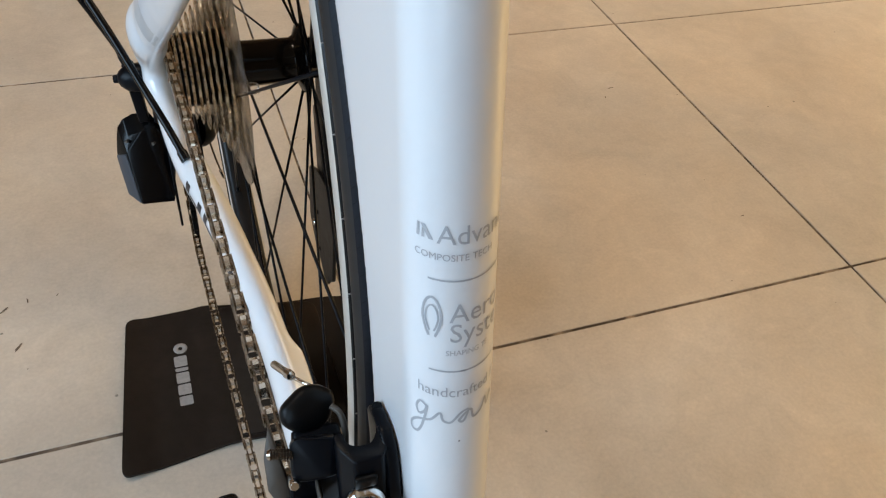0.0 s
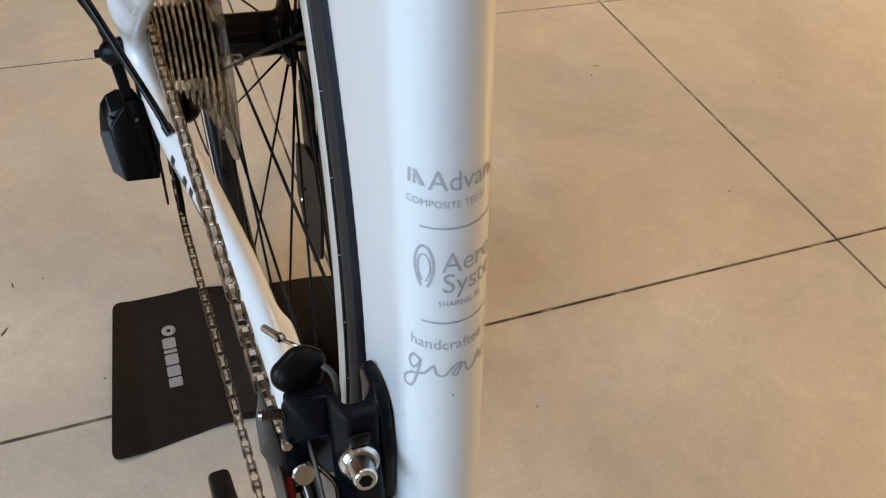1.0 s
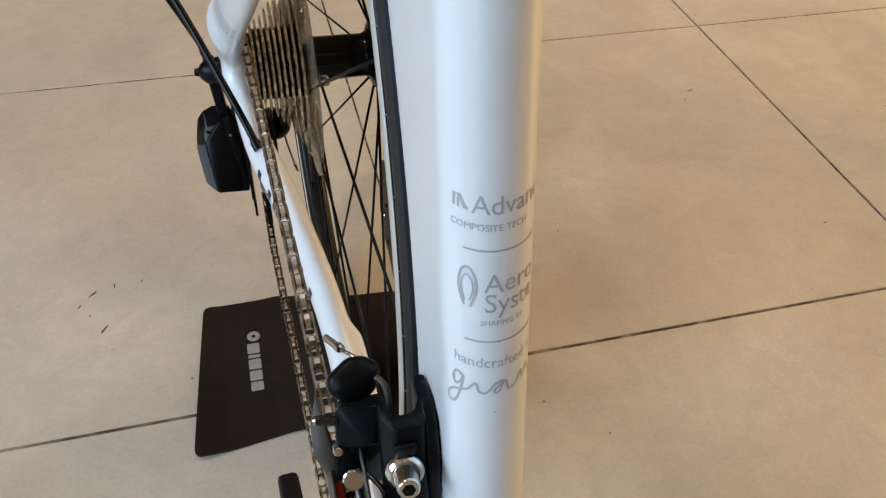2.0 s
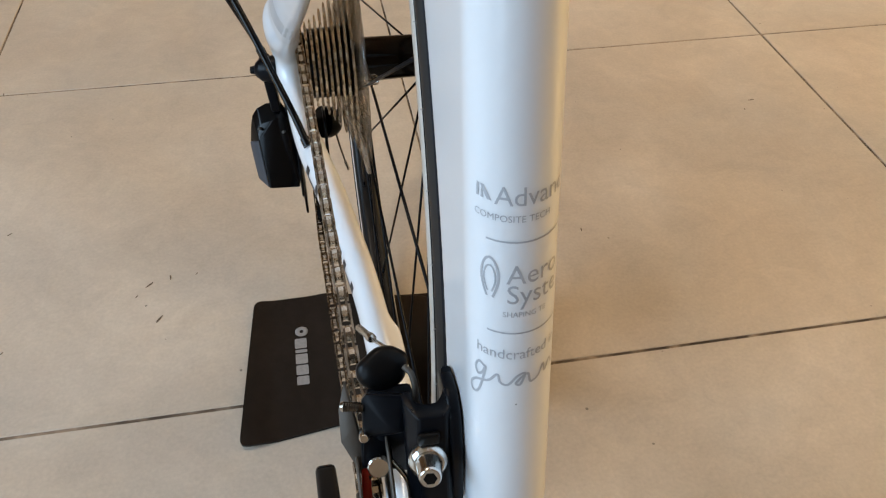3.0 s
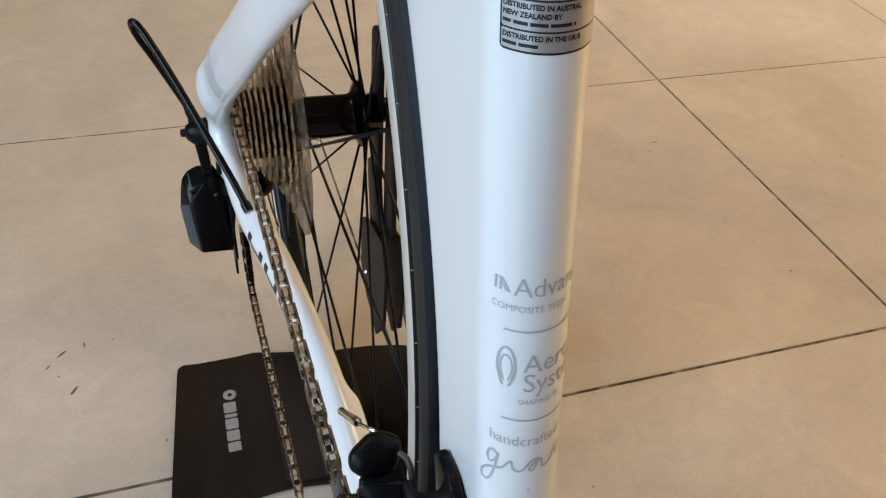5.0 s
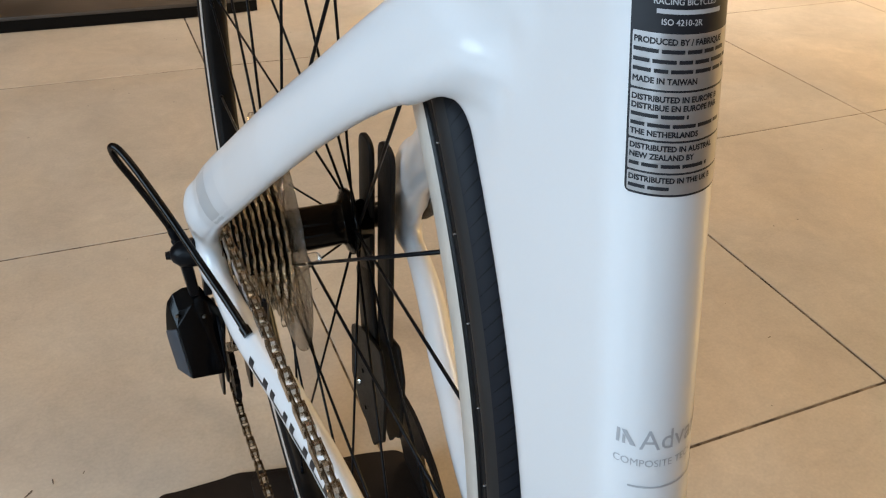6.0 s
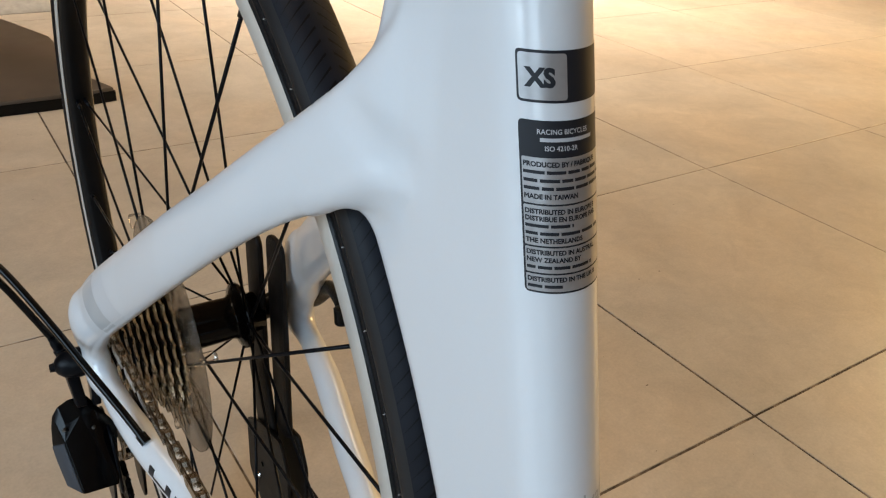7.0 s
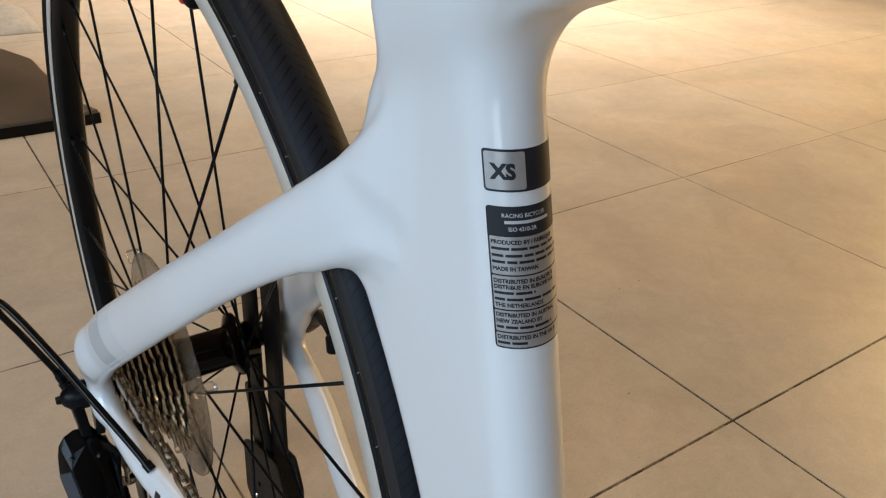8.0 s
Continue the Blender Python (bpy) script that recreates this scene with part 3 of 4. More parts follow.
spoke_meshes = {}
UNEVEN = {1: 1.8, 3: 7.5, 4: 8.0, 5: 7.0, 11: -5.0}   # degrees by which single spokes stand off an even spread
laced = []
for k in range(14):
    rim_deg, lean = 30.6 + k * 360 / 14 + UNEVEN.get(k, 0), -82 if k % 2 == 0 else 82
    laced.append((on_wheel(-0.0142 + (0.0016 if lean > 0 else -0.0024), 0.0222, rim_deg + lean), on_wheel(-0.003, 0.3015, rim_deg)))
for k in range(12):
    rim_deg = 15.6 + 30.1 * k
    lean = -42 * math.sin(radians(rim_deg - 15))
    laced.append((on_wheel(0.0358 + (0.0016 if k % 2 else -0.0016), 0.0220, rim_deg + lean), on_wheel(0.003, 0.3015, rim_deg)))
for a, b in laced:
    size = round((b - a).length, 3)
    if size not in spoke_meshes:
        spoke_meshes[size] = spoke_mesh(size)
    s = part_mesh("spoke", spoke_meshes[size], BLACK_SATIN, wheel)
    s.matrix_local = Matrix.Translation(a) @ (b - a).to_track_quat("Z", "Y").to_matrix().to_4x4()

# a small reflector clipped between two spokes
clip_on = part("reflector", box_bm(0, 0, 0, 0.012, 0.026, 0.014, 0.004, 3), BLACK_PLASTIC, wheel, "black clip-on reflector with a red lens")
clip_on.matrix_local = Matrix.Translation(on_wheel(-0.001, 0.2915, 71.4)) @ pose(0, 0, 0, 18)
lens = part("lens", box_bm(0, 0, -0.002, 0.0126, 0.011, 0.0112, 0.002, 2), RED, clip_on, "red plastic lens")

# moulding nibs on the tyre's shoulder
nib = None
for k in range(72):
    p = on_wheel(-0.0121, 0.3245, k * 5 + 2)
    if nib is None:
        nib = part("nib", tube_bm([(0, 0, 0), (-0.0011, 0, 0)], [0.00032, 0.0002], 6), PLATE_INK, wheel).data
        ob = scene.objects["nib"]
    else:
        ob = part_mesh("nib", nib, None, wheel)
    ob.location = p

# ---- cassette ----
TEETH = (11, 12, 13, 14, 15, 17, 19, 21, 24, 27, 30)


def toothed(teeth, thick, hole, depth=0.0042, bevel=True):
    """A flat sprocket with its teeth round the x axis."""
    pitch = 0.0127 / (2 * math.sin(math.pi / teeth))
    root, tip = pitch - 0.0036, pitch + 0.0026
    bm = bmesh.new()
    prof = []
    for t in range(teeth):
        for frac, r in ((-0.30, root), (-0.13, pitch + 0.0004), (-0.05, tip), (0.05, tip), (0.13, pitch + 0.0004), (0.30, root)):
            a = 2 * math.pi * (t + frac) / teeth
            prof.append((r * math.cos(a), r * math.sin(a), r))
    outer, inner = [], []
    for x in (-thick / 2, thick / 2):
        outer.append([bm.verts.new((x * (0.45 if r > pitch + 0.001 else 1), y, z)) for y, z, r in prof])
        inner.append([bm.verts.new((x, y * hole / math.hypot(y, z), z * hole / math.hypot(y, z))) for y, z, r in prof])
    k = len(prof)
    for i in range(k):
        j = (i + 1) % k
        bm.faces.new((outer[0][i], outer[0][j], outer[1][j], outer[1][i]))
        bm.faces.new((inner[0][j], inner[0][i], inner[1][i], inner[1][j]))
        bm.faces.new((outer[0][j], outer[0][i], inner[0][i], inner[0][j]))
        bm.faces.new((outer[1][i], outer[1][j], inner[1][j], inner[1][i]))
    bmesh.ops.recalc_face_normals(bm, faces=bm.faces[:])
    return bm


COG_X0, COG_STEP = -0.0555, 0.00365
cassette = part("cassette", lathe_bm([(-0.0575, 0.012), (-0.0575, 0.0165), (-0.056, 0.0172), (-0.0185, 0.0172), (-0.0185, 0.012)], 48, at=(0, 0, AXLE)), BLACK_SATIN, bicycle, "cassette of bronze-toned steel sprockets on a black carrier")
for i, teeth in enumerate(TEETH):
    x = COG_X0 + COG_STEP * i
    cog = part("sprocket", toothed(teeth, 0.0017, 0.0170), COG_STEEL, cassette, smooth=False)
    cog.matrix_local = Matrix.Translation((x, 0, AXLE)) @ pose(0, 0, 0, 17 * i)
    if i + 1 < len(TEETH):
        part("spacer", lathe_bm([(x + 0.0010, 0.0168), (x + 0.0010, min(0.0245, 0.0168 + 0.0026 * (i + 1))), (x + COG_STEP - 0.0010, min(0.0245, 0.0168 + 0.0026 * (i + 1))), (x + COG_STEP - 0.0010, 0.0168)], 40, at=(0, 0, AXLE)), BLACK_SATIN, cassette, smooth=False)
guard = part("spoke_protector", lathe_bm([(-0.0163, 0.026), (-0.0180, 0.040), (-0.0146, 0.0800), (-0.0142, 0.0822), (-0.0126, 0.0822), (-0.0128, 0.0798), (-0.0164, 0.040), (-0.0150, 0.026)], 128, at=(0, 0, AXLE)), CLEAR, bicycle, "clear plastic spoke protector disc")
for deg in (22, 142, 262):
    c = on_wheel(-0.0112, 0.0880, deg)
    clip = part("clip", box_bm(0, 0, 0, 0.0090, 0.010, 0.0060, 0.0015), CLEAR, guard, "clear plastic clip")
    clip.matrix_local = Matrix.Translation(c) @ pose(0, 0, 0, -deg)

# ---- chain, chainrings and crank ----
RING_Y, RING_Z, RING_R = -0.400, 0.268, 0.1011


def chain_x(y):
    return -0.0540 + 0.0135 * min(1.0, max(0.0, -y / 0.40))


def arc(cy, cz, r, start, stop, steps):
    """Points on a circle in the bicycle's plane; 0 degrees points to the rear, 90 up."""
    return [(cy + r * math.cos(radians(start + (stop - start) * i / steps)), cz + r * math.sin(radians(start + (stop - start) * i / steps))) for i in range(steps + 1)]


loop = arc(0, AXLE, 0.0250, 92, -140, 24) + arc(0.008, 0.270, 0.0220, 165, 225, 8) + arc(0.036, 0.190, 0.0220, 35, -88, 14) + arc(RING_Y, RING_Z, RING_R, 268, 92, 60)
loop.append(loop[0])
marks, travel = [], 0.0
spots = [Vector((0, a, b)) for a, b in loop]
total = sum((b - a).length for a, b in zip(spots, spots[1:]))
LINKS = 2 * round(total / 0.0254)
pitch = total / LINKS
for a, b in zip(spots, spots[1:]):
    d = (b - a).length
    while len(marks) * pitch < travel + d and len(marks) < LINKS:
        p = a + (b - a) * ((len(marks) * pitch - travel) / d)
        marks.append(Vector((chain_x(p.y), p.y, p.z)))
    travel += d


def link_plate(x, half, waist, thick, length):
    """A figure-of-eight side plate along y."""
    out = []
    for i in range(24):
        a = 2 * math.pi * i / 24
        c, s = math.cos(a), math.sin(a)
        y = (length / 2 if c > 0.05 else -length / 2 if c < -0.05 else 0) + half * c
        out.append((y, half * s if abs(c) > 0.3 else math.copysign(waist, s)))
    return prism_bm(out, "x", x - thick / 2, x + thick / 2)


def roller(length, radius, y, sides=10):
    return tube_bm([(-length / 2, y, 0), (length / 2, y, 0)], radius, sides)


PLATES = {"outer_link": (0.0025, 0.0042, 0.0031, 0.0062, 0.0017), "inner_link": (0.0016, 0.0041, 0.0030, 0.0024, 0.0038)}
link_data = []
for name, (x, half, waist, wide, radius) in PLATES.items():
    me = bpy.data.meshes.new(name)
    b = join_bm(link_plate(-x, half, waist, 0.0009, 0.0127), link_plate(x, half, waist, 0.0009, 0.0127), roller(wide, radius, -0.00635), roller(wide, radius, 0.00635))
    b.to_mesh(me)
    b.free()
    # the rollers' highlights are put into a brighter steel; inner plates are darker
    me.materials.append(CHAIN_STEEL if name == "outer_link" else CHAIN_DARK)
    me.materials.append(ROLLER_STEEL)
    for f in me.polygons:
        f.material_index = int(abs(f.normal.x) < 0.5 and math.hypot(abs(f.center.y) - 0.00635, f.center.z) < radius)
    link_data.append(me)
chain = part("chain", roller(0.0066, 0.0016, 0), CHROME, bicycle, "oiled bicycle chain with bronze-brown links")
chain.location = marks[0]
for i in range(LINKS):
    a, b = marks[i], marks[(i + 1) % LINKS]
    d = (b - a).normalized()
    side = (Vector((1, 0, 0)) - d * d.x).normalized()
    up = side.cross(d)
    ob = part_mesh("link", link_data[i % 2], None, chain, smooth=False)
    ob.matrix_local = Matrix.Translation(-marks[0]) @ Matrix.Translation((a + b) / 2) @ Matrix((side, d, up)).transposed().to_4x4()

crankset = part("crankset", lathe_bm([(-0.066, 0.004), (-0.066, 0.017), (-0.060, 0.019), (-0.036, 0.019), (-0.036, 0.004)], 40, at=(0, RING_Y, RING_Z)), BLACK_SATIN, bicycle, "black crankset with toothed chainrings")
for teeth, x in ((50, -0.0405), (34, -0.0330)):
    ring = part("chainring", toothed(teeth, 0.0026, (teeth * 0.0127 / 6.283) - 0.014), BLACK_SATIN, crankset, smooth=False)
    ring.location = (x, RING_Y, RING_Z)
for k in range(4):
    arm = part("spider_arm", prism_bm(rounded([(0.012, -0.012), (0.088, -0.008), (0.088, 0.008), (0.012, 0.012)], 0.004, 3), "x", -0.049, -0.043, 0.001, 1), BLACK_SATIN, crankset)
    arm.matrix_local = Matrix.Translation((0, RING_Y, RING_Z)) @ pose(0, 0, 0, 45 + 90 * k)
crank_end = Vector((-0.0665, -0.240, 0.178))
root = Vector((-0.0590, RING_Y, RING_Z))
length = (crank_end - root).length
crank = part("crank_arm", prism_bm(rounded([(-0.015, -0.017), (length + 0.010, -0.0115), (length + 0.010, 0.0115), (-0.015, 0.017)], 0.012, 5), "x", -0.0065, 0.0065, 0.003, 2), BLACK_SATIN, crankset, "satin black crank arm")
d = (crank_end - root).normalized()
side = (Vector((1, 0, 0)) - d * d.x).normalized()
crank.matrix_local = Matrix.Translation(root) @ Matrix((side, d, side.cross(d))).transposed().to_4x4()


def hull_bm(points, bevel=0.0, segments=2):
    bm = bmesh.new()
    for p in points:
        bm.verts.new(p)
    bmesh.ops.convex_hull(bm, input=bm.verts[:])
    bmesh.ops.delete(bm, geom=[v for v in bm.verts if not v.link_faces], context="VERTS")
    bmesh.ops.dissolve_limit(bm, angle_limit=radians(4), verts=bm.verts[:], edges=bm.edges[:])
    bmesh.ops.recalc_face_normals(bm, faces=bm.faces[:])
    if bevel:
        bmesh.ops.bevel(bm, geom=bm.edges[:], offset=bevel, segments=segments, affect="EDGES", profile=0.6, clamp_overlap=True)
    return bm


def spin(name, start, stop, profile, material, parent, label="", steps=32):
    """A turned piece between two points; profile: (share of the way, radius) pairs."""
    start, stop = Vector(start), Vector(stop)
    size = (stop - start).length
    bm = lathe_bm([(0, 0.00005)] + [(t * size, r) for t, r in profile] + [(profile[-1][0] * size, 0.00005)], steps, "z", closed=False)
    ob = part(name, bm, material, parent, label)
    ob.matrix_local = Matrix.Translation(start) @ (stop - start).to_track_quat("Z", "Y").to_matrix().to_4x4()
    return sharpen(ob, 40)


# ---- rear derailleur ----
rear_mech = sharpen(part("rear_derailleur", hull_bm([(-0.0958, 0.001, 0.2900), (-0.0938, 0.003, 0.2975), (-0.0895, 0.004, 0.3030), (-0.0825, 0.004, 0.3065), (-0.0715, 0.002, 0.3075), (-0.0975, -0.004, 0.2800), (-0.0970, -0.007, 0.2705),
                    (-0.0948, -0.0180, 0.2545), (-0.0868, -0.0300, 0.2530), (-0.0650, -0.0310, 0.2525), (-0.0575, -0.010, 0.286), (-0.0905, -0.0125, 0.2860), (-0.0660, -0.0133, 0.2860), (-0.0880, -0.0065, 0.2950), (-0.0780, -0.0075, 0.2995), (-0.0690, -0.0060, 0.2995), (-0.0640, 0.014, 0.256), (-0.0900, 0.012, 0.280)], 0.0011, 3), BLACK_GLOSS, bicycle, "glossy black faceted rear derailleur"), 46)
spin("mount_bolt", (-0.0600, -0.004, 0.3385), (-0.0890, 0.000, 0.3370), [(0, 0.0085), (0.25, 0.0095), (0.4, 0.0098), (0.72, 0.0085), (0.86, 0.0052), (0.9, 0.0030), (1, 0.0026)], BLACK_SATIN, rear_mech, "domed black mounting bolt")
part("link_arm", hull_bm([(-0.0825, 0.004, 0.335), (-0.0735, 0.004, 0.335), (-0.0715, 0.002, 0.303), (-0.0790, 0.002, 0.303), (-0.0810, -0.006, 0.332), (-0.0740, -0.006, 0.332), (-0.0720, -0.008, 0.306), (-0.0785, -0.008, 0.306)], 0.0014, 3), BLACK_SATIN, rear_mech)
part("hanger", hull_bm([(-0.0680, -0.012, 0.350), (-0.0620, -0.012, 0.350), (-0.0680, 0.010, 0.335), (-0.0620, 0.010, 0.335), (-0.0690, 0.004, 0.300), (-0.0640, 0.004, 0.300), (-0.0690, -0.009, 0.305), (-0.0640, -0.009, 0.305)], 0.001), BLACK_SATIN, rear_mech)
FACET = [(-0.0975, -0.0045, 0.2795), (-0.0970, -0.0075, 0.2708), (-0.0947, -0.0185, 0.2550), (-0.0874, -0.0293, 0.2540), (-0.0892, -0.0208, 0.2702), (-0.0910, -0.0128, 0.2850)]
# the sky reflected in this facet is put into its blue-grey colour
part("facet_panel", hull_bm([(x - 0.0004, y - 0.0007, z + 0.0002) for x, y, z in FACET] + [(x + 0.002, y + 0.002, z) for x, y, z in FACET], 0.0004, 2), FACET_GREY, rear_mech, "facet tinted blue-grey for the sky it reflects")
for x, y, z in ((-0.0885, -0.0080, 0.2930), (-0.0715, -0.0110, 0.2905)):
    spin("limit_screw", (x, y, z), (x - 0.001, y - 0.0035, z + 0.0015), [(0, 0.0010), (0.7, 0.0010), (0.75, 0.0012), (1, 0.0010)], CAGE_STEEL, rear_mech, "small steel limit screw", 12)
CAGE = [(-0.030, 0.2375), (-0.024, 0.284), (0.006, 0.293), (0.024, 0.276), (0.052, 0.196), (0.046, 0.176), (0.026, 0.174), (0.002, 0.236)]
part("cage_plate", prism_bm(rounded(CAGE, 0.009, 4), "x", -0.0642, -0.0622, 0.0006, 1), BLACK_SATIN, rear_mech)
part("cage_plate", prism_bm(rounded([(-0.012, 0.262), (-0.006, 0.292), (0.024, 0.290), (0.034, 0.268), (0.052, 0.196), (0.046, 0.176), (0.026, 0.174), (0.012, 0.236)], 0.012, 4), "x", -0.0420, -0.0400, 0.0006, 1), BLACK_PLASTIC, rear_mech)
for y, z in ((0.008, 0.270), (0.036, 0.190)):
    pulley = part("jockey_wheel", toothed(11, 0.0042, 0.004), BLACK_PLASTIC, rear_mech, smooth=False)
    pulley.location = (-0.0530, y, z)
spin("inner_knuckle", (-0.0425, 0.020, 0.2745), (-0.0325, 0.026, 0.2700), [(0, 0.0125), (0.5, 0.0125), (0.9, 0.0105), (1, 0.008)], BLACK_PLASTIC, rear_mech, "rounded black plastic knuckle")
part("cable_tail", tube_bm(smooth_path([(-0.0330, 0.024, 0.262), (-0.0300, 0.032, 0.240), (-0.0262, 0.041, 0.217)], 4), 0.0008, 6), CAGE_STEEL, rear_mech, "thin steel cable end")
spin("cable_crimp", (-0.0265, 0.0405, 0.219), (-0.0240, 0.0465, 0.205), [(0, 0.0009), (0.1, 0.0015), (0.9, 0.0015), (1, 0.0010)], CHROME, rear_mech, "crimped aluminium cable cap", 10)
spin("barrel_adjuster", (-0.0780, 0.020, 0.3300), (-0.0828, 0.0222, 0.3450), [(0, 0.0042), (0.35, 0.0042), (0.4, 0.0033), (0.75, 0.0033), (0.8, 0.0028), (1, 0.0026)], BLACK_SATIN, rear_mech)
housing = smooth_path([(-0.0548, -0.0905, 0.334), (-0.0610, -0.072, 0.3435), (-0.0717, -0.047, 0.3600), (-0.0830, -0.022, 0.3785), (-0.0966, 0.004, 0.3996), (-0.1045, 0.0165, 0.4095), (-0.1085, 0.022, 0.4085), (-0.1065, 0.0265, 0.3970), (-0.0990, 0.0275, 0.3800), (-0.0895, 0.0255, 0.3590), (-0.0825, 0.0222, 0.3440)], 8)
cable = part("gear_cable", tube_bm(housing, 0.0023, 12), BLACK_GLOSS, bicycle, "glossy black gear cable housing looping to the derailleur")
spin("ferrule", (-0.0541, -0.0920, 0.3332), (-0.0560, -0.0870, 0.3362), [(0, 0.0031), (1, 0.0031)], BLACK_GLOSS, cable)

# ---- front derailleur on the seat tube ----
front_mech = sharpen(part("front_derailleur", hull_bm([(-0.0437, -0.3550, 0.4235), (-0.0295, -0.3580, 0.4230), (-0.0445, -0.3610, 0.4110), (-0.0420, -0.3625, 0.4085), (-0.0345, -0.3650, 0.4125), (-0.0300, -0.3645, 0.4115), (-0.0425, -0.3500, 0.4130), (-0.0285, -0.3500, 0.4130),
                        (-0.0430, -0.3480, 0.3960), (-0.0285, -0.3500, 0.3960)], 0.0024, 3), BLACK_SATIN, bicycle, "satin black front derailleur"), 30)
CAP = rounded([(-9.0, 2.2), (-1.0, 7.4), (4.4, 7.0), (9.1, 3.4), (9.5, 0.6), (6.6, -5.8), (1.2, -8.2), (-5.2, -7.4), (-9.4, -3.0)], 4.2, 5)
cap_ = sharpen(part("cable_clamp_cover", hull_bm([(u * k * 0.001, v * k * 0.001, w * 0.001) for k, w in ((0.86, -5), (1.0, -1.5), (0.97, 0.4), (0.80, 1.8), (0.45, 2.6)) for u, v in CAP]), BLACK_PLASTIC, front_mech, "rounded black cable clamp cover"), 45)
cap_.matrix_local = Matrix.Translation((-0.0352, -0.3430, 0.4195)) @ pose(0, 0, 0, 50, 0, 4)


def leaning(bm):
    """Leans a piece with the seat tube."""
    for v in bm.verts:
        v.co.y += 0.30 * (v.co.z - 0.414)
    return bm


SLEEVE = [(-0.0312, -0.3640), (-0.0312, -0.3690), (-0.0275, -0.3758), (-0.0185, -0.3758), (-0.0138, -0.3690), (-0.0135, -0.3560), (-0.0172, -0.3560), (-0.0180, -0.3660), (-0.0205, -0.3700), (-0.0255, -0.3700), (-0.0280, -0.3680), (-0.0280, -0.3640)]
sharpen(part("mount_post", leaning(prism_bm(rounded(SLEEVE, 0.0016, 4), "z", 0.3850, 0.4280, 0.0007, 2)), BLACK_SATIN, front_mech, "black mounting sleeve bolted to the seat tube"), 40)
sharpen(part("hook_finger", prism_bm(rounded([(-0.3705, 0.4270), (-0.3640, 0.4300), (-0.3560, 0.4288), (-0.3515, 0.4262), (-0.3500, 0.4232), (-0.3530, 0.4180), (-0.3600, 0.3880), (-0.3800, 0.3880), (-0.3770, 0.4120)], 0.0028, 4), "x", -0.0178, -0.0133, 0.0014, 3), BLACK_SATIN, front_mech, "curved black hook plate"), 40)
# a raised dark block stands for the shade inside the sleeve's slot
part("bolt_slot", box_bm(-0.0246, -0.3743, 0.4212, 0.0070, 0.0022, 0.0050, 0.0008, 2), BLACK_PLASTIC, front_mech)
spin("washer", (-0.0250, -0.3748, 0.4118), (-0.0252, -0.3789, 0.4136), [(0, 0.0058), (0.12, 0.0063), (0.5, 0.0064), (0.8, 0.0060), (1, 0.0050)], CHROME, front_mech, "bright steel dished washer")
spin("mount_bolt", (-0.0252, -0.3783, 0.4133), (-0.0259, -0.3856, 0.4166), [(0, 0.0045), (0.15, 0.0044), (0.25, 0.0041), (0.85, 0.0037), (0.95, 0.0035), (1, 0.0031)], CHROME, front_mech, "bright steel hex socket bolt")
# no hole is cut: a dark hexagon on the bolt's end gives its shade
spin("hex_socket", (-0.02585, -0.3850, 0.41633), (-0.02591, -0.38568, 0.41664), [(0, 0.0022), (1, 0.0022)], BLACK_PLASTIC, front_mech, "flat dark hexagon for the shaded socket", steps=6)
spin("rivet", (-0.0438, -0.3590, 0.4070), (-0.0442, -0.3640, 0.4104), [(0, 0.0018), (0.9, 0.0018), (1, 0.0013)], CHROME, front_mech, "small steel rivet", 16)
spin("adjusting_screw", (-0.0430, -0.3570, 0.4180), (-0.0496, -0.3552, 0.4175), [(t / 16, 0.0015 if t % 2 else 0.0019) for t in range(17)], CHAIN_DARK, front_mech, "threaded steel adjusting screw", 14)
spin("screw_tip", (-0.0495, -0.3552, 0.4175), (-0.0506, -0.3549, 0.4174), [(0, 0.0019), (1, 0.0014)], CHAIN_STEEL, front_mech, steps=14)
CAGE_FACE = [(-0.0488, -0.3463, 0.4190), (-0.0517, -0.3520, 0.4110), (-0.0520, -0.3585, 0.4020), (-0.0446, -0.3665, 0.3860), (-0.0432, -0.3660, 0.3885), (-0.0462, -0.3560, 0.4070)]
part("cage_plate", hull_bm(CAGE_FACE + [(x + 0.0006, y + 0.0011, z - 0.0006) for x, y, z in CAGE_FACE], 0.0003, 1), CAGE_STEEL, front_mech, "grey pressed-steel cage plate")
part("cage_plate", prism_bm(rounded([(-0.3640, 0.3980), (-0.3860, 0.3900), (-0.4100, 0.3840), (-0.4120, 0.3640), (-0.3750, 0.3680), (-0.3300, 0.3500), (-0.3200, 0.3620), (-0.3450, 0.3900)], 0.005, 4), "x", -0.0478, -0.0466, 0.0004, 1), CAGE_STEEL, front_mech)
part("cage_plate", prism_bm(rounded([(-0.3420, 0.4050), (-0.3640, 0.4050), (-0.3860, 0.3940), (-0.4100, 0.3860), (-0.4120, 0.3640), (-0.3750, 0.3680), (-0.3300, 0.3500), (-0.3200, 0.3650)], 0.005, 4), "x", -0.0372, -0.0360, 0.0004, 1), CAGE_STEEL, front_mech)
part("skid_pad", hull_bm([(-0.0462, -0.3640, 0.3930), (-0.0430, -0.3640, 0.3925), (-0.0468, -0.3690, 0.3800), (-0.0435, -0.3700, 0.3790), (-0.0460, -0.3600, 0.3850), (-0.0430, -0.3600, 0.3850)], 0.0006), RED, front_mech, "red plastic pad")
spin("pivot_pin", (-0.0398, -0.3625, 0.3950), (-0.0404, -0.3685, 0.3988), [(0, 0.0030), (0.6, 0.0030), (0.65, 0.0038), (0.92, 0.0038), (1, 0.0033)], CHROME, front_mech, "round bright steel pivot pin")
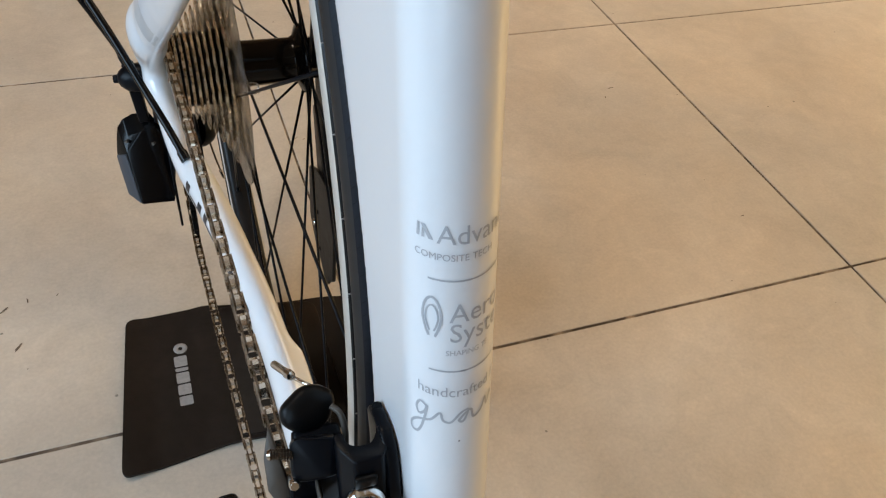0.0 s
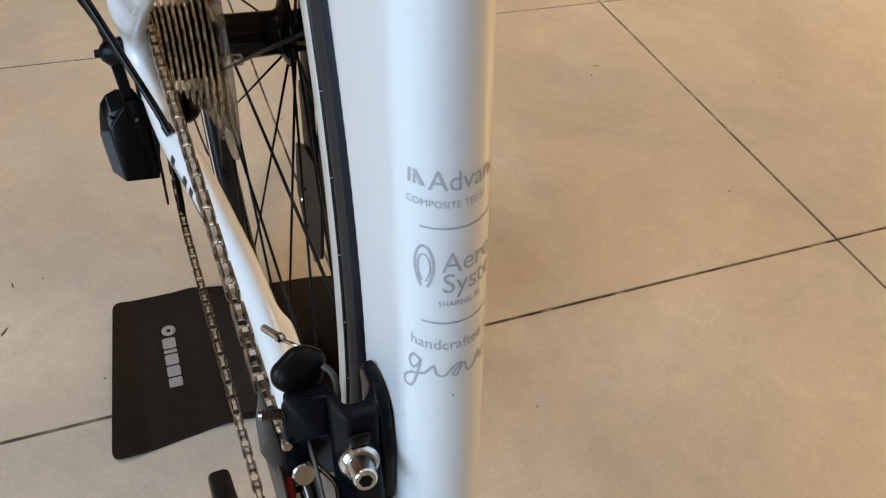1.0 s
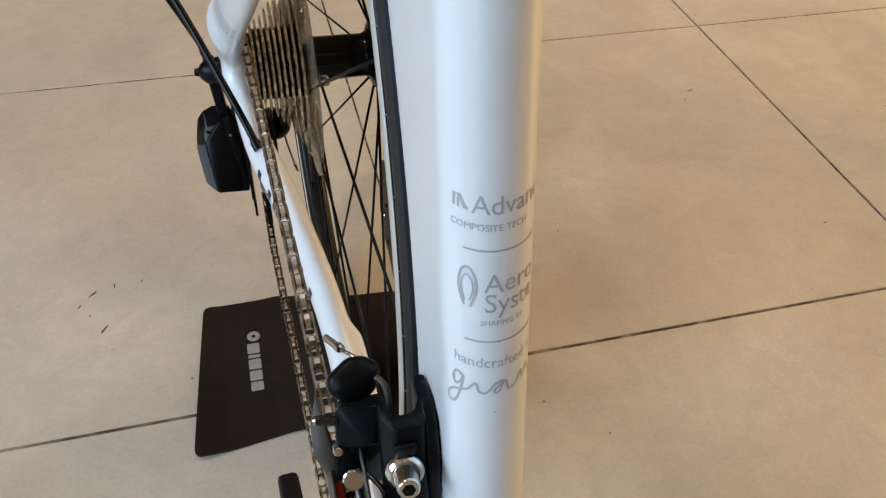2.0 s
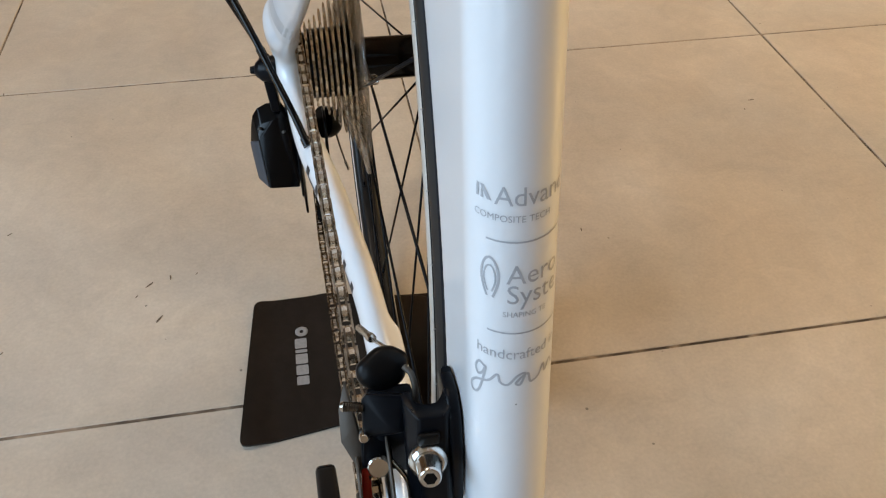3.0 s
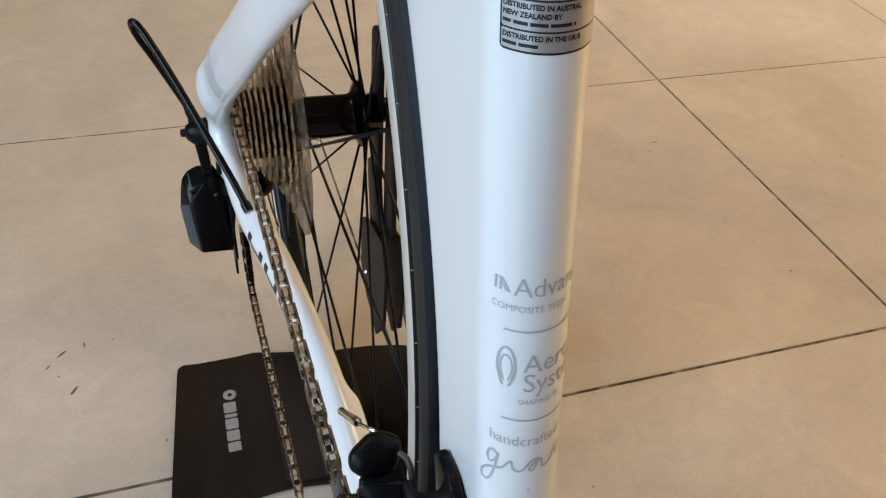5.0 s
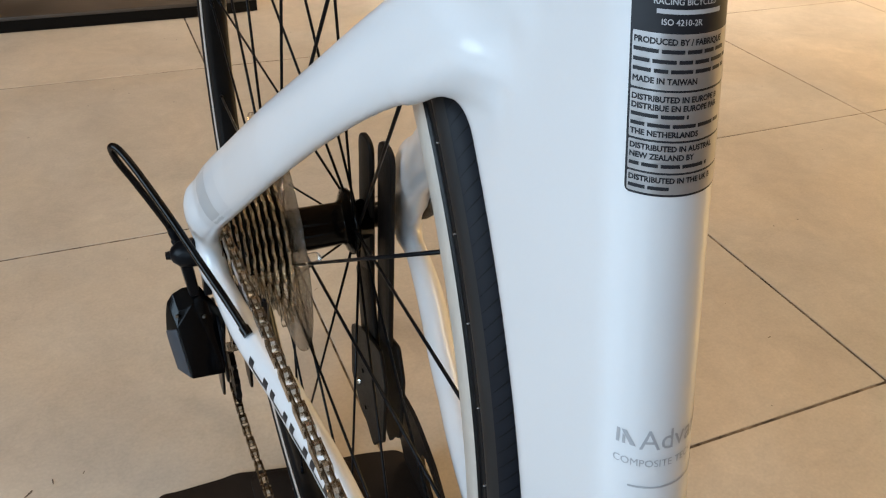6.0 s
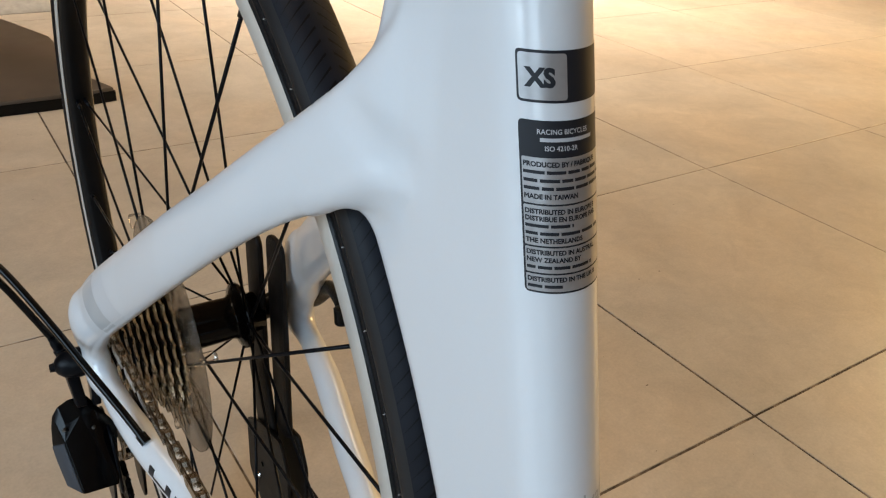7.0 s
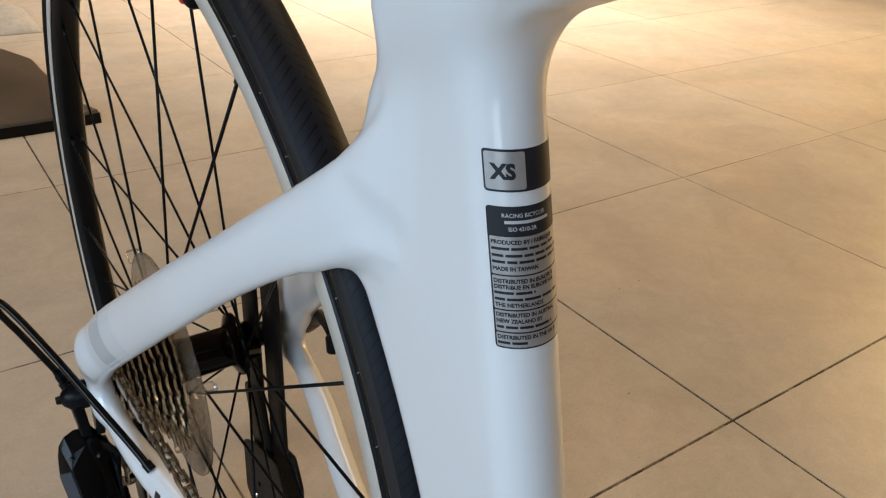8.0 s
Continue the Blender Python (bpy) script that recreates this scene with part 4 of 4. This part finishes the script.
part("return_spring", tube_bm(smooth_path([(-0.0360, -0.3660, 0.3985), (-0.0330, -0.3690, 0.3960), (-0.0310, -0.3710, 0.3920), (-0.0300, -0.3715, 0.3800)], 6), 0.0009, 8), CHROME, front_mech, "thin steel spring wire")
part("linkage", hull_bm([(-0.0420, -0.3460, 0.4150), (-0.0260, -0.3470, 0.4150), (-0.0430, -0.3480, 0.3820), (-0.0250, -0.3500, 0.3780), (-0.0260, -0.3600, 0.3780), (-0.0420, -0.3600, 0.3860), (-0.0260, -0.3620, 0.4080), (-0.0400, -0.3600, 0.4080)], 0.0015), BLACK_SATIN, front_mech)
part("swing_arm", hull_bm([(-0.0450, -0.3580, 0.4080), (-0.0350, -0.3560, 0.4060), (-0.0460, -0.3660, 0.3960), (-0.0350, -0.3660, 0.3940), (-0.0450, -0.3560, 0.3900), (-0.0350, -0.3540, 0.3900)], 0.0012), BLACK_SATIN, front_mech)
part("cable_wire", tube_bm(smooth_path([(-0.0285, -0.3470, 0.4240), (-0.0262, -0.3500, 0.4225), (-0.0255, -0.3535, 0.4170), (-0.0262, -0.3560, 0.4060)], 6), 0.0011, 8), CAGE_STEEL, front_mech, "grey steel derailleur cable")
part("cable_tail", tube_bm([(-0.0310, -0.3330, 0.4160), (-0.0370, -0.3225, 0.4110)], 0.0007, 8), CHROME, front_mech)
spin("cable_crimp", (-0.0365, -0.3232, 0.4115), (-0.0412, -0.3125, 0.4070), [(0, 0.0009), (0.04, 0.0017), (0.22, 0.0018), (0.3, 0.0014), (0.95, 0.0014), (1, 0.0010)], CHROME, front_mech, "crimped aluminium cable cap", 12)

# ---- decals on the frame: thin films that follow its surface ----


def flat_bm(outline):
    bm = bmesh.new()
    bm.faces.new([bm.verts.new((u, v, 0)) for u, v in outline])
    return bm


def rect(u0, v0, u1, v1, r=0.0):
    pts = [(u0, v0), (u1, v0), (u1, v1), (u0, v1)]
    return rounded(pts, r, 5) if r else pts


def ribbon_bm(points, width):
    """A flat stroke along a path in the plane."""
    bm = bmesh.new()
    pts = [Vector((*p, 0)) for p in points]
    left, right = [], []
    for i, p in enumerate(pts):
        t = (pts[min(i + 1, len(pts) - 1)] - pts[max(i - 1, 0)]).normalized()
        w = Vector((-t.y, t.x, 0)) * width / 2
        left.append(bm.verts.new(p + w))
        right.append(bm.verts.new(p - w))
    for i in range(len(pts) - 1):
        bm.faces.new((right[i], right[i + 1], left[i + 1], left[i]))
    return bm


def text_bm(body, size, u, v, align="LEFT", spacing=1.0, bold=0.0):
    font = bpy.data.curves.new("writing", "FONT")
    font.body, font.size, font.align_x, font.space_character, font.offset = body, size, align, spacing, bold
    font.resolution_u = 3
    ob = new("writing", font)
    bpy.context.view_layer.update()
    me = bpy.data.meshes.new_from_object(ob.evaluated_get(bpy.context.evaluated_depsgraph_get()))
    bpy.data.objects.remove(ob)
    bm = bmesh.new()
    bm.from_mesh(me)
    bpy.data.meshes.remove(me)
    bmesh.ops.translate(bm, verts=bm.verts[:], vec=(u, v, 0))
    return bm


def slice_bm(bm, step=0.0014):
    us = [v.co.x for v in bm.verts]
    u = math.floor(min(us) / step) * step
    while u < max(us):
        bmesh.ops.bisect_plane(bm, geom=bm.verts[:] + bm.edges[:] + bm.faces[:], plane_co=(u, 0, 0), plane_no=(1, 0, 0))
        u += step
    return bm


def on_nose(name, bm, material, lift, parent=frame_part, label=""):
    """Wraps a flat drawing (u round the tube, v the height) on the seat tube's leading edge."""
    slice_bm(bm)
    for v in bm.verts:
        a, z, r = v.co.x / NOSE_R, v.co.y, NOSE_R + lift
        v.co = (r * math.sin(a), nose(z) - r * math.cos(a), z)
    bmesh.ops.recalc_face_normals(bm, faces=bm.faces[:])
    for f in bm.faces:
        c = f.calc_center_median()
        if f.normal.dot(Vector((c.x, c.y - nose(c.z), 0))) < 0:
            f.normal_flip()
    return part(name, bm, material, parent, label)


DEG = NOSE_R * math.pi / 180
U0, U1 = -59 * DEG, 62 * DEG
size_label = on_nose("size_sticker", flat_bm(rect(U0, 0.6080, U1, 0.6186, 0.0011)), DARK_DECAL, 0.00010, label="black and silver size sticker reading XS")
on_nose("silver_panel", flat_bm(rect(U0 + 0.0005, 0.6086, -9 * DEG, 0.6180, 0.0008)), SILVER_DECAL, 0.00018, size_label)
on_nose("letters", text_bm("XS", 0.0052, -49 * DEG, 0.6114, bold=0.00026), DARK_DECAL, 0.00026, size_label)
maker = on_nose("maker_sticker", flat_bm(rect(U0, 0.5662, U1, 0.6044, 0.0012)), DARK_DECAL, 0.00010, label="silver maker's sticker with a black head and rows of small print")
for v0, v1 in ((0.5866, 0.5966), (0.5772, 0.5862), (0.5710, 0.5768), (0.5667, 0.5706)):
    on_nose("silver_panel", flat_bm(rect(U0 + 0.0005, v0, U1 - 0.0005, v1, 0.0004)), SILVER_DECAL, 0.00018, maker)
HEAD = [("RACING BICYCLES", -41, 0.6016), (None, -38, 0.5999, 60), ("ISO 4210-2R", -34, 0.5981)]
ROWS_ = [("PRODUCED BY / FABRIQUE", 0.5947), (None, 0.5930, 88), (None, 0.5912, 96), (None, 0.5895, 92), ("MADE IN TAIWAN", 0.5877),
         ("DISTRIBUTED IN EUROPE B", 0.5844), ("DISTRIBUE EN EUROPE PAR", 0.5828), (None, 0.5812, 50), (None, 0.5795, 90), ("THE NETHERLANDS", 0.5779),
         ("DISTRIBUTED IN AUSTRAL", 0.5752), ("NEW ZEALAND BY", 0.5735), (None, 0.5718, 74), ("DISTRIBUTED IN THE UK B", 0.5690), (None, 0.5674, 36)]
for text, deg, z, *wide in HEAD:
    bm = text_bm(text, 0.00150, deg * DEG, z, bold=0.00002) if text else flat_bm(rect(deg * DEG, z + 0.0001, (deg + wide[0]) * DEG, z + 0.0009))
    on_nose("print_line", bm, LIGHT_INK, 0.00020, maker)
for text, z, *wide in ROWS_:
    if text:
        on_nose("print_line", text_bm(text, 0.00150, -55.5 * DEG, z, bold=0.00006), DARK_DECAL, 0.00026, maker)
    else:
        # lines that name a firm or an address: broken bars
        u, end = -55.5 * DEG, (-55.5 + wide[0]) * DEG
        while u < end:
            w = random.uniform(0.0016, 0.0052)
            on_nose("print_line", flat_bm(rect(u, z + 0.00012, min(end, u + w), z + 0.00084)), DARK_DECAL, 0.00026, maker)
            u += w + 0.0005

# grey lettering lower down
INK = 0.00012
mark = on_nose("frame_mark", join_bm(flat_bm([(-57 * DEG, 0.5086), (-53.5 * DEG, 0.5086), (-52.5 * DEG, 0.5122), (-56 * DEG, 0.5122)]), flat_bm([(-51.5 * DEG, 0.5122), (-46 * DEG, 0.5122), (-36 * DEG, 0.5086), (-42 * DEG, 0.5086)]), flat_bm([(-50.5 * DEG, 0.5086), (-47 * DEG, 0.5086), (-47.5 * DEG, 0.5104), (-50 * DEG, 0.5112)])), GREY_DECAL, INK, label="grey printed slanted mark")
on_nose("frame_lettering", text_bm("Advanc", 0.0072, -33 * DEG, 0.5080), GREY_DECAL, INK)
on_nose("frame_lettering", text_bm("COMPOSITE TECH", 0.0026, -60 * DEG, 0.5035), GREY_DECAL, INK)
on_nose("frame_line", ribbon_bm([(u * DEG, 0.4979) for u in range(-43, 72, 6)], 0.0005), GREY_DECAL, INK)
for w, k in ((0.0007, 1.0), (0.0005, 0.66)):
    pts = [(-38.5 * DEG + k * 11.5 * DEG * math.sin(radians(a)) * (1.0 if math.cos(radians(a)) > 0 else 1 + 0.35 * math.cos(radians(a))), 0.4868 + k * 0.0062 * math.cos(radians(a)) - 0.0004 / k) for a in range(-152, 153, 8)]
    on_nose("frame_emblem", ribbon_bm(pts, w), GREY_DECAL, INK, label="grey printed teardrop emblem")
on_nose("frame_lettering", text_bm("Aero", 0.0080, -18 * DEG, 0.4857), GREY_DECAL, INK)
on_nose("frame_lettering", text_bm("Syste", 0.0080, -18 * DEG, 0.4797), GREY_DECAL, INK)
on_nose("frame_lettering", text_bm("SHAPING TE", 0.0023, -22 * DEG, 0.4755), GREY_DECAL, INK)
on_nose("frame_line", ribbon_bm([(u * DEG, 0.4703) for u in range(-42, 72, 6)], 0.0005), GREY_DECAL, INK)
on_nose("frame_lettering", text_bm("handcrafted in", 0.0046, -58 * DEG, 0.4618), GREY_DECAL, INK)
stroke = smooth_path([(-45, 0.4572, 0), (-54, 0.4580, 0), (-60, 0.4555, 0), (-56, 0.4535, 0), (-48, 0.4550, 0), (-44, 0.4575, 0), (-50, 0.4510, 0), (-58, 0.4468, 0), (-68, 0.4462, 0), (-69, 0.4485, 0), (-58, 0.4512, 0), (-40, 0.4530, 0), (-28, 0.4560, 0),
                      (-24, 0.4535, 0), (-14, 0.4530, 0), (-2, 0.4560, 0), (8, 0.4565, 0), (2, 0.4530, 0), (-4, 0.4535, 0), (4, 0.4555, 0), (12, 0.4562, 0), (16, 0.4532, 0), (28, 0.4540, 0), (36, 0.4570, 0), (40, 0.4540, 0), (50, 0.4565, 0), (60, 0.4535, 0)], 6)
on_nose("frame_signature", ribbon_bm([(p.x * DEG, p.y) for p in stroke], 0.00075), GREY_DECAL, INK, label="grey handwritten-style flourish")
on_nose("paint_chip", flat_bm(rect(-4.2 * DEG, 0.4457, -2.2 * DEG, 0.4461)), DARK_DECAL, INK)


def on_frame(origins, ways, lift=0.0):
    """Where rays that leave points inside the frame come out of its surface."""
    o, w = np.array(origins, float), np.array(ways, float)
    w /= np.linalg.norm(w, axis=1)[:, None]
    a, b = np.zeros(len(o)), np.full(len(o), 0.03)
    for _ in range(22):
        m = (a + b) / 2
        inside = frame_distance(*(o + m[:, None] * w).T) < 0
        a, b = np.where(inside, m, a), np.where(inside, b, m)
    return o + (a + lift)[:, None] * w


def film(name, nodes, s0, s1, a0, a1, material, lift, label="", ns=6, na=6, skew=0.0):
    """A patch on a stay: from share s0 to s1 of the way along its nodes, angle a0 to a1 round it (0 up, 90 outwards on the drive side)."""
    path = smooth_path([(-n[0], n[1], n[2]) for n in nodes], 6)
    starts, ways = [], []
    for i in range(ns + 1):
        for j in range(na + 1):
            s = (s0 + (s1 - s0) * i / ns + skew * j / na) * (len(path) - 1)
            k = min(int(s), len(path) - 2)
            c = path[k].lerp(path[k + 1], s - k)
            t = (path[k + 1] - path[k]).normalized()
            c.x += float(sideways(c.y))
            out = (Vector((-1, 0, 0)) - t * -t.x).normalized()
            up = out.cross(t) if out.cross(t).z > 0 else t.cross(out)
            ang = radians(a0 + (a1 - a0) * j / na)
            starts.append(c)
            ways.append(math.cos(ang) * up + math.sin(ang) * out)
    bm = bmesh.new()
    vs = [bm.verts.new(p) for p in on_frame(starts, ways, lift)]
    for i in range(ns):
        for j in range(na):
            k = i * (na + 1) + j
            bm.faces.new((vs[k], vs[k + na + 1], vs[k + na + 2], vs[k + 1]))
    bmesh.ops.recalc_face_normals(bm, faces=bm.faces[:])
    bm.faces.ensure_lookup_table()
    if bm.faces[0].normal.dot(ways[0]) < 0:
        bmesh.ops.reverse_faces(bm, faces=bm.faces[:])
    return part(name, bm, material, frame_part, label)


film("stay_band", STAY, 0.757, 0.8035, -60, 215, PALE_BAND, 0.00010, "paler grey band round the seat stay", 4, 26)
film("stay_band", STAY, 0.805, 0.862, -60, 215, LUG_GREY, 0.00010, "pale grey band round the seat stay", 4, 26)
# dark broken lettering on the chain stay: plain bars
for s0 in (0.286, 0.363, 0.440, 0.517):
    film("stay_bar", CHAINSTAY, s0, s0 + 0.015, 50, 92, DARK_DECAL, 0.00012, "dark grey printed bar", 3, 6)
    film("stay_bar", CHAINSTAY, s0 + 0.015, s0 + 0.050, 80, 95, DARK_DECAL, 0.00012, "", 5, 3)
    film("stay_bar", CHAINSTAY, s0 + 0.050, s0 + 0.065, 50, 92, DARK_DECAL, 0.00012, "", 3, 6)

# ---- display stand ----
stand = thing("display_stand", "dark brown steel display stand holding the rear wheel", "bicycle stand")
LEFT_WING = [(-0.136, 0.0925), (-0.060, 0.0935), (-0.048, 0.0900), (0.02, 0.0765), (0.06, 0.0740), (0.098, 0.0660), (0.106, 0.055), (0.106, -0.095), (0.060, -0.090), (-0.040, -0.0775), (-0.068, -0.0772), (-0.1515, -0.0885)]
plate_bm = prism_bm(rounded(LEFT_WING, 0.010, 5), "z", 0.0002, 0.0028)
for k in range(40):
    bmesh.ops.bisect_plane(plate_bm, geom=plate_bm.verts[:] + plate_bm.edges[:] + plate_bm.faces[:], plane_co=(-0.150 + 0.003 * k, 0, 0), plane_no=(1, 0, 0))
for v in plate_bm.verts:
    # a lip that rises at the outer edge, and a shallow fold towards the middle
    v.co.z += 0.0045 * float(ease((-0.114 - v.co.x) / 0.034)) + 0.0022 * float(ease((v.co.x + 0.082) / 0.030))
base = sharpen(part("base_plate", plate_bm, PLATE_BROWN, stand, "flat dark brown powder-coated base plate with a raised lip"), 40)
part("pressed_step", prism_bm(rounded([(-0.050, -0.074), (0.050, -0.078), (0.050, 0.070), (-0.050, 0.086)], 0.012, 5), "z", 0.0040, 0.0066, 0.0010, 2), PLATE_BROWN, base)
# the maker's name on the plate as plain light bars and a round mark
part("plate_mark", lathe_bm([(0.00305, 0.0020), (0.00325, 0.0022), (0.00325, 0.0064), (0.00305, 0.0066)], 32, "z", at=(-0.0890, 0.0440, 0)), PLATE_INK, base, "light grey printed round mark")
y = 0.0345
for w in (0.0128, 0.0040, 0.0125, 0.0120, 0.0105):
    part("plate_bar", prism_bm(rounded([(-0.0965, y - w), (-0.0845, y - w), (-0.0845, y), (-0.0965, y)], 0.0016, 3), "z", 0.00305, 0.00325), PLATE_INK, base, smooth=False)
    y -= w + 0.0018
# the sloping foot with its oval hole
outer_ring = rounded([(-0.092, 0.0), (0.052, 0.0), (0.020, 0.105), (-0.030, 0.205), (-0.078, 0.212), (-0.100, 0.180), (-0.104, 0.080)], 0.012, 5)
hole_ring = [(-0.066 + 0.018 * math.cos(a) - 0.030 * math.sin(a) * 0.35, 0.105 + 0.055 * math.sin(a)) for a in (2 * math.pi * i / 36 for i in range(36))]


def sheet_with_hole(outline, hole, thick):
    bm = bmesh.new()
    edges = []
    for ring in (outline, hole):
        vs = [bm.verts.new((0, a, b)) for a, b in ring]
        edges += [bm.edges.new((vs[i], vs[(i + 1) % len(vs)])) for i in range(len(vs))]
    bmesh.ops.triangle_fill(bm, use_beauty=True, edges=edges)
    res = bmesh.ops.extrude_face_region(bm, geom=bm.faces[:])
    bmesh.ops.translate(bm, verts=[v for v in res["geom"] if isinstance(v, bmesh.types.BMVert)], vec=(thick, 0, 0))
    bmesh.ops.recalc_face_normals(bm, faces=bm.faces[:])
    return bm


foot = sharpen(part("foot", sheet_with_hole(outer_ring, hole_ring, 0.003), PLATE_BROWN, stand, "sloping brown sheet foot with an oval hole"), 40)
foot.matrix_local = Matrix.Translation((0.102, 0, 0.002)) @ pose(0, 0, 0, 0, -12.5, 0)
CLEVIS = [(0.026, 0.222), (0.028, 0.168), (0.004, 0.146), (-0.010, 0.146), (-0.030, 0.134), (-0.040, 0.150), (-0.052, 0.160), (-0.056, 0.225), (-0.044, 0.250), (-0.004, 0.240)]
for x in (0.0410, 0.0550):
    plate = sharpen(part("side_plate", prism_bm(rounded(CLEVIS, 0.004, 3), "x", x, x + 0.0028, 0.0005, 1), STAND_BLACK, stand, "black steel side plate"), 40)
spin("clamp_bolt", (0.0420, 0.0042, 0.1778), (0.0385, 0.0042, 0.1780), [(0, 0.0036), (0.6, 0.0036), (1, 0.0024)], CHROME, stand, "steel clamp bolt", 16)
spin("rivet", (0.0420, -0.004, 0.196), (0.0398, -0.004, 0.196), [(0, 0.0022), (1, 0.0018)], BLACK_PLASTIC, stand, "", 12)
spin("rivet", (0.0420, -0.010, 0.160), (0.0398, -0.010, 0.160), [(0, 0.0022), (1, 0.0018)], BLACK_PLASTIC, stand, "", 12)
spin("clamp_knob", (0.0578, -0.012, 0.1980), (0.0680, -0.012, 0.1980), [(0, 0.0050), (0.2, 0.0088), (0.8, 0.0088), (1, 0.0070)], BRASS, stand, "round brass clamp nut", 24)
for y0, y1, z0, z1, x in ((-0.0120, 0.0130, 0.2000, 0.4035, 0.0450), (-0.0430, -0.0170, 0.2450, 0.4110, 0.0485)):
    part("slide_bar", prism_bm(rounded([(y0, z0), (y1, z0), (y1, z1), (y0, z1)], 0.0125, 6), "x", x, x + 0.0040, 0.0012, 2), STAND_BLACK, stand, "black round-ended slide bar")
part("slide_tongue", prism_bm(rounded([(-0.030, 0.205), (0.004, 0.200), (0.022, 0.285), (-0.010, 0.300)], 0.006, 4), "x", 0.0445, 0.0485, 0.0008, 1), STAND_BLACK, stand)
part("hook_arm", tube_bm(smooth_path([(0.0460, 0.0060, 0.3384), (0.0700, 0.0080, 0.3384), (0.0850, -0.0060, 0.3400), (0.0845, -0.0260, 0.3560), (0.0800, -0.0440, 0.3720), (0.0752, -0.0640, 0.3830), (0.0700, -0.0830, 0.3870), (0.0668, -0.0930, 0.3865)], 5), [0.0062] * 18 + [0.0058 - 0.00018 * k for k in range(18)], 12), STAND_BLACK, stand, "curved black hook")
spin("hook_cap", (0.0657, -0.0945, 0.3900), (0.0657, -0.0960, 0.3785), [(0, 0.0036), (0.06, 0.0046), (0.92, 0.0046), (1, 0.0038)], BLACK_PLASTIC, stand, "black rubber hook cap", 24)

# ---- further back on the floor ----
plinth = thing("display_plinth", "low dark brown display plinth standing on the tiled floor", "plinth")
PL = [(-1.60, 1.482), (0.105, 1.482), (0.205, 1.489), (0.258, 1.497), (0.224, 1.60), (0.212, 1.80), (0.205, 2.02), (0.120, 2.26), (0.020, 2.34), (-1.60, 2.40)]
sharpen(part("body", prism_bm(PL, "z", 0.0005, 0.034, 0.004, 2), PLINTH, plinth, "dark brown laminate body"), 40)
# a black band over the lower part of the plinth's sides
rim = [(x + (0.002 if x > 0 else 0), y - (0.002 if y < 1.7 else 0)) for x, y in PL]
part("skirting", prism_bm(rim, "z", 0.0005, 0.026), BLACK_PLASTIC, plinth, "black lower edge", smooth=False)
rag = bmesh.new()
bmesh.ops.create_grid(rag, x_segments=34, y_segments=20, size=0.5, matrix=Matrix.Translation((-0.02, 2.66, 0)) @ Matrix.Diagonal((0.68, 0.40, 1, 1)))
for v in rag.verts:
    p = v.co
    edge = min(1.0, 6 * max(0.0, 1 - max(abs(p.x + 0.02) / 0.34, abs(p.y - 2.66) / 0.20)))
    v.co.z = 0.003 + edge * (0.016 + 0.060 * abs(noise.noise(Vector((p.x * 4.1, p.y * 7.3, 0.4)))) + 0.016 * abs(noise.noise(Vector((p.x * 15, p.y * 19, 2.0)))))
ret = bmesh.ops.extrude_face_region(rag, geom=rag.faces[:])
bmesh.ops.translate(rag, verts=[v for v in ret["geom"] if isinstance(v, bmesh.types.BMVert)], vec=(0, 0, -0.0025))
bmesh.ops.recalc_face_normals(rag, faces=rag.faces[:])
tagged(part("floor_cloth", rag, CLOTH), "crumpled grey cloth lying on the tiled floor", "cloth")

# ---- the floor's tiles ----
tile_mesh = None
for i in range(-6, 8):
    for j in range(-6, 10):
        x, y = TX + (i + 0.5) * TILE_SIZE, TY + (j + 0.5) * TILE_SIZE
        if not (WEST - 0.3 < x < EAST + 0.3 and SOUTH - 0.3 < y < NORTH + 0.3):
            continue
        if tile_mesh is None:
            ob = part("tile", box_bm(0, 0, -0.005, TILE_SIZE - GAP, TILE_SIZE - GAP, 0.01, 0.0007, 1), TILE, floor, smooth=False)
            tile_mesh = ob.data
        else:
            ob = part_mesh("tile", tile_mesh, None, floor, smooth=False)
        ob.location = (x + random.uniform(-0.0004, 0.0004), y + random.uniform(-0.0004, 0.0004), random.uniform(-0.0002, 0.0002))

# ---- scuffs and crumbs of dirt on the floor ----
scuff_rng = random.Random(4)
for x, y, size in ((-0.2487, 0.1424, 0.008), (-0.228, 0.1506, 0.005), (-0.2354, 0.0882, 0.008), (0.2475, 0.1515, 0.004), (-0.4857, 0.5645, 0.005), (-0.3879, 0.0668, 0.004), (-0.1996, 0.1505, 0.003), (-0.4159, 0.2521, 0.004), (0.5793, 0.3829, 0.006), (0.5583, 0.3611, 0.005), (-0.262, 0.125, 0.005), (0.6051, 0.0769, 0.004), (0.0946, 0.3627, 0.004), (0.1034, 0.3577, 0.003)):
    turn, shape = scuff_rng.uniform(0, math.pi), []
    for k in range(9):
        a = 2 * math.pi * k / 9
        r = size * scuff_rng.uniform(0.25, 0.6)
        u, v = r * math.cos(a) * 1.7, r * math.sin(a) * 0.3
        shape.append((x + u * math.cos(turn) - v * math.sin(turn), y + u * math.sin(turn) + v * math.cos(turn)))
    part("scuff", prism_bm(shape, "z", 0.0001, 0.0005), DIRT, floor, smooth=False)
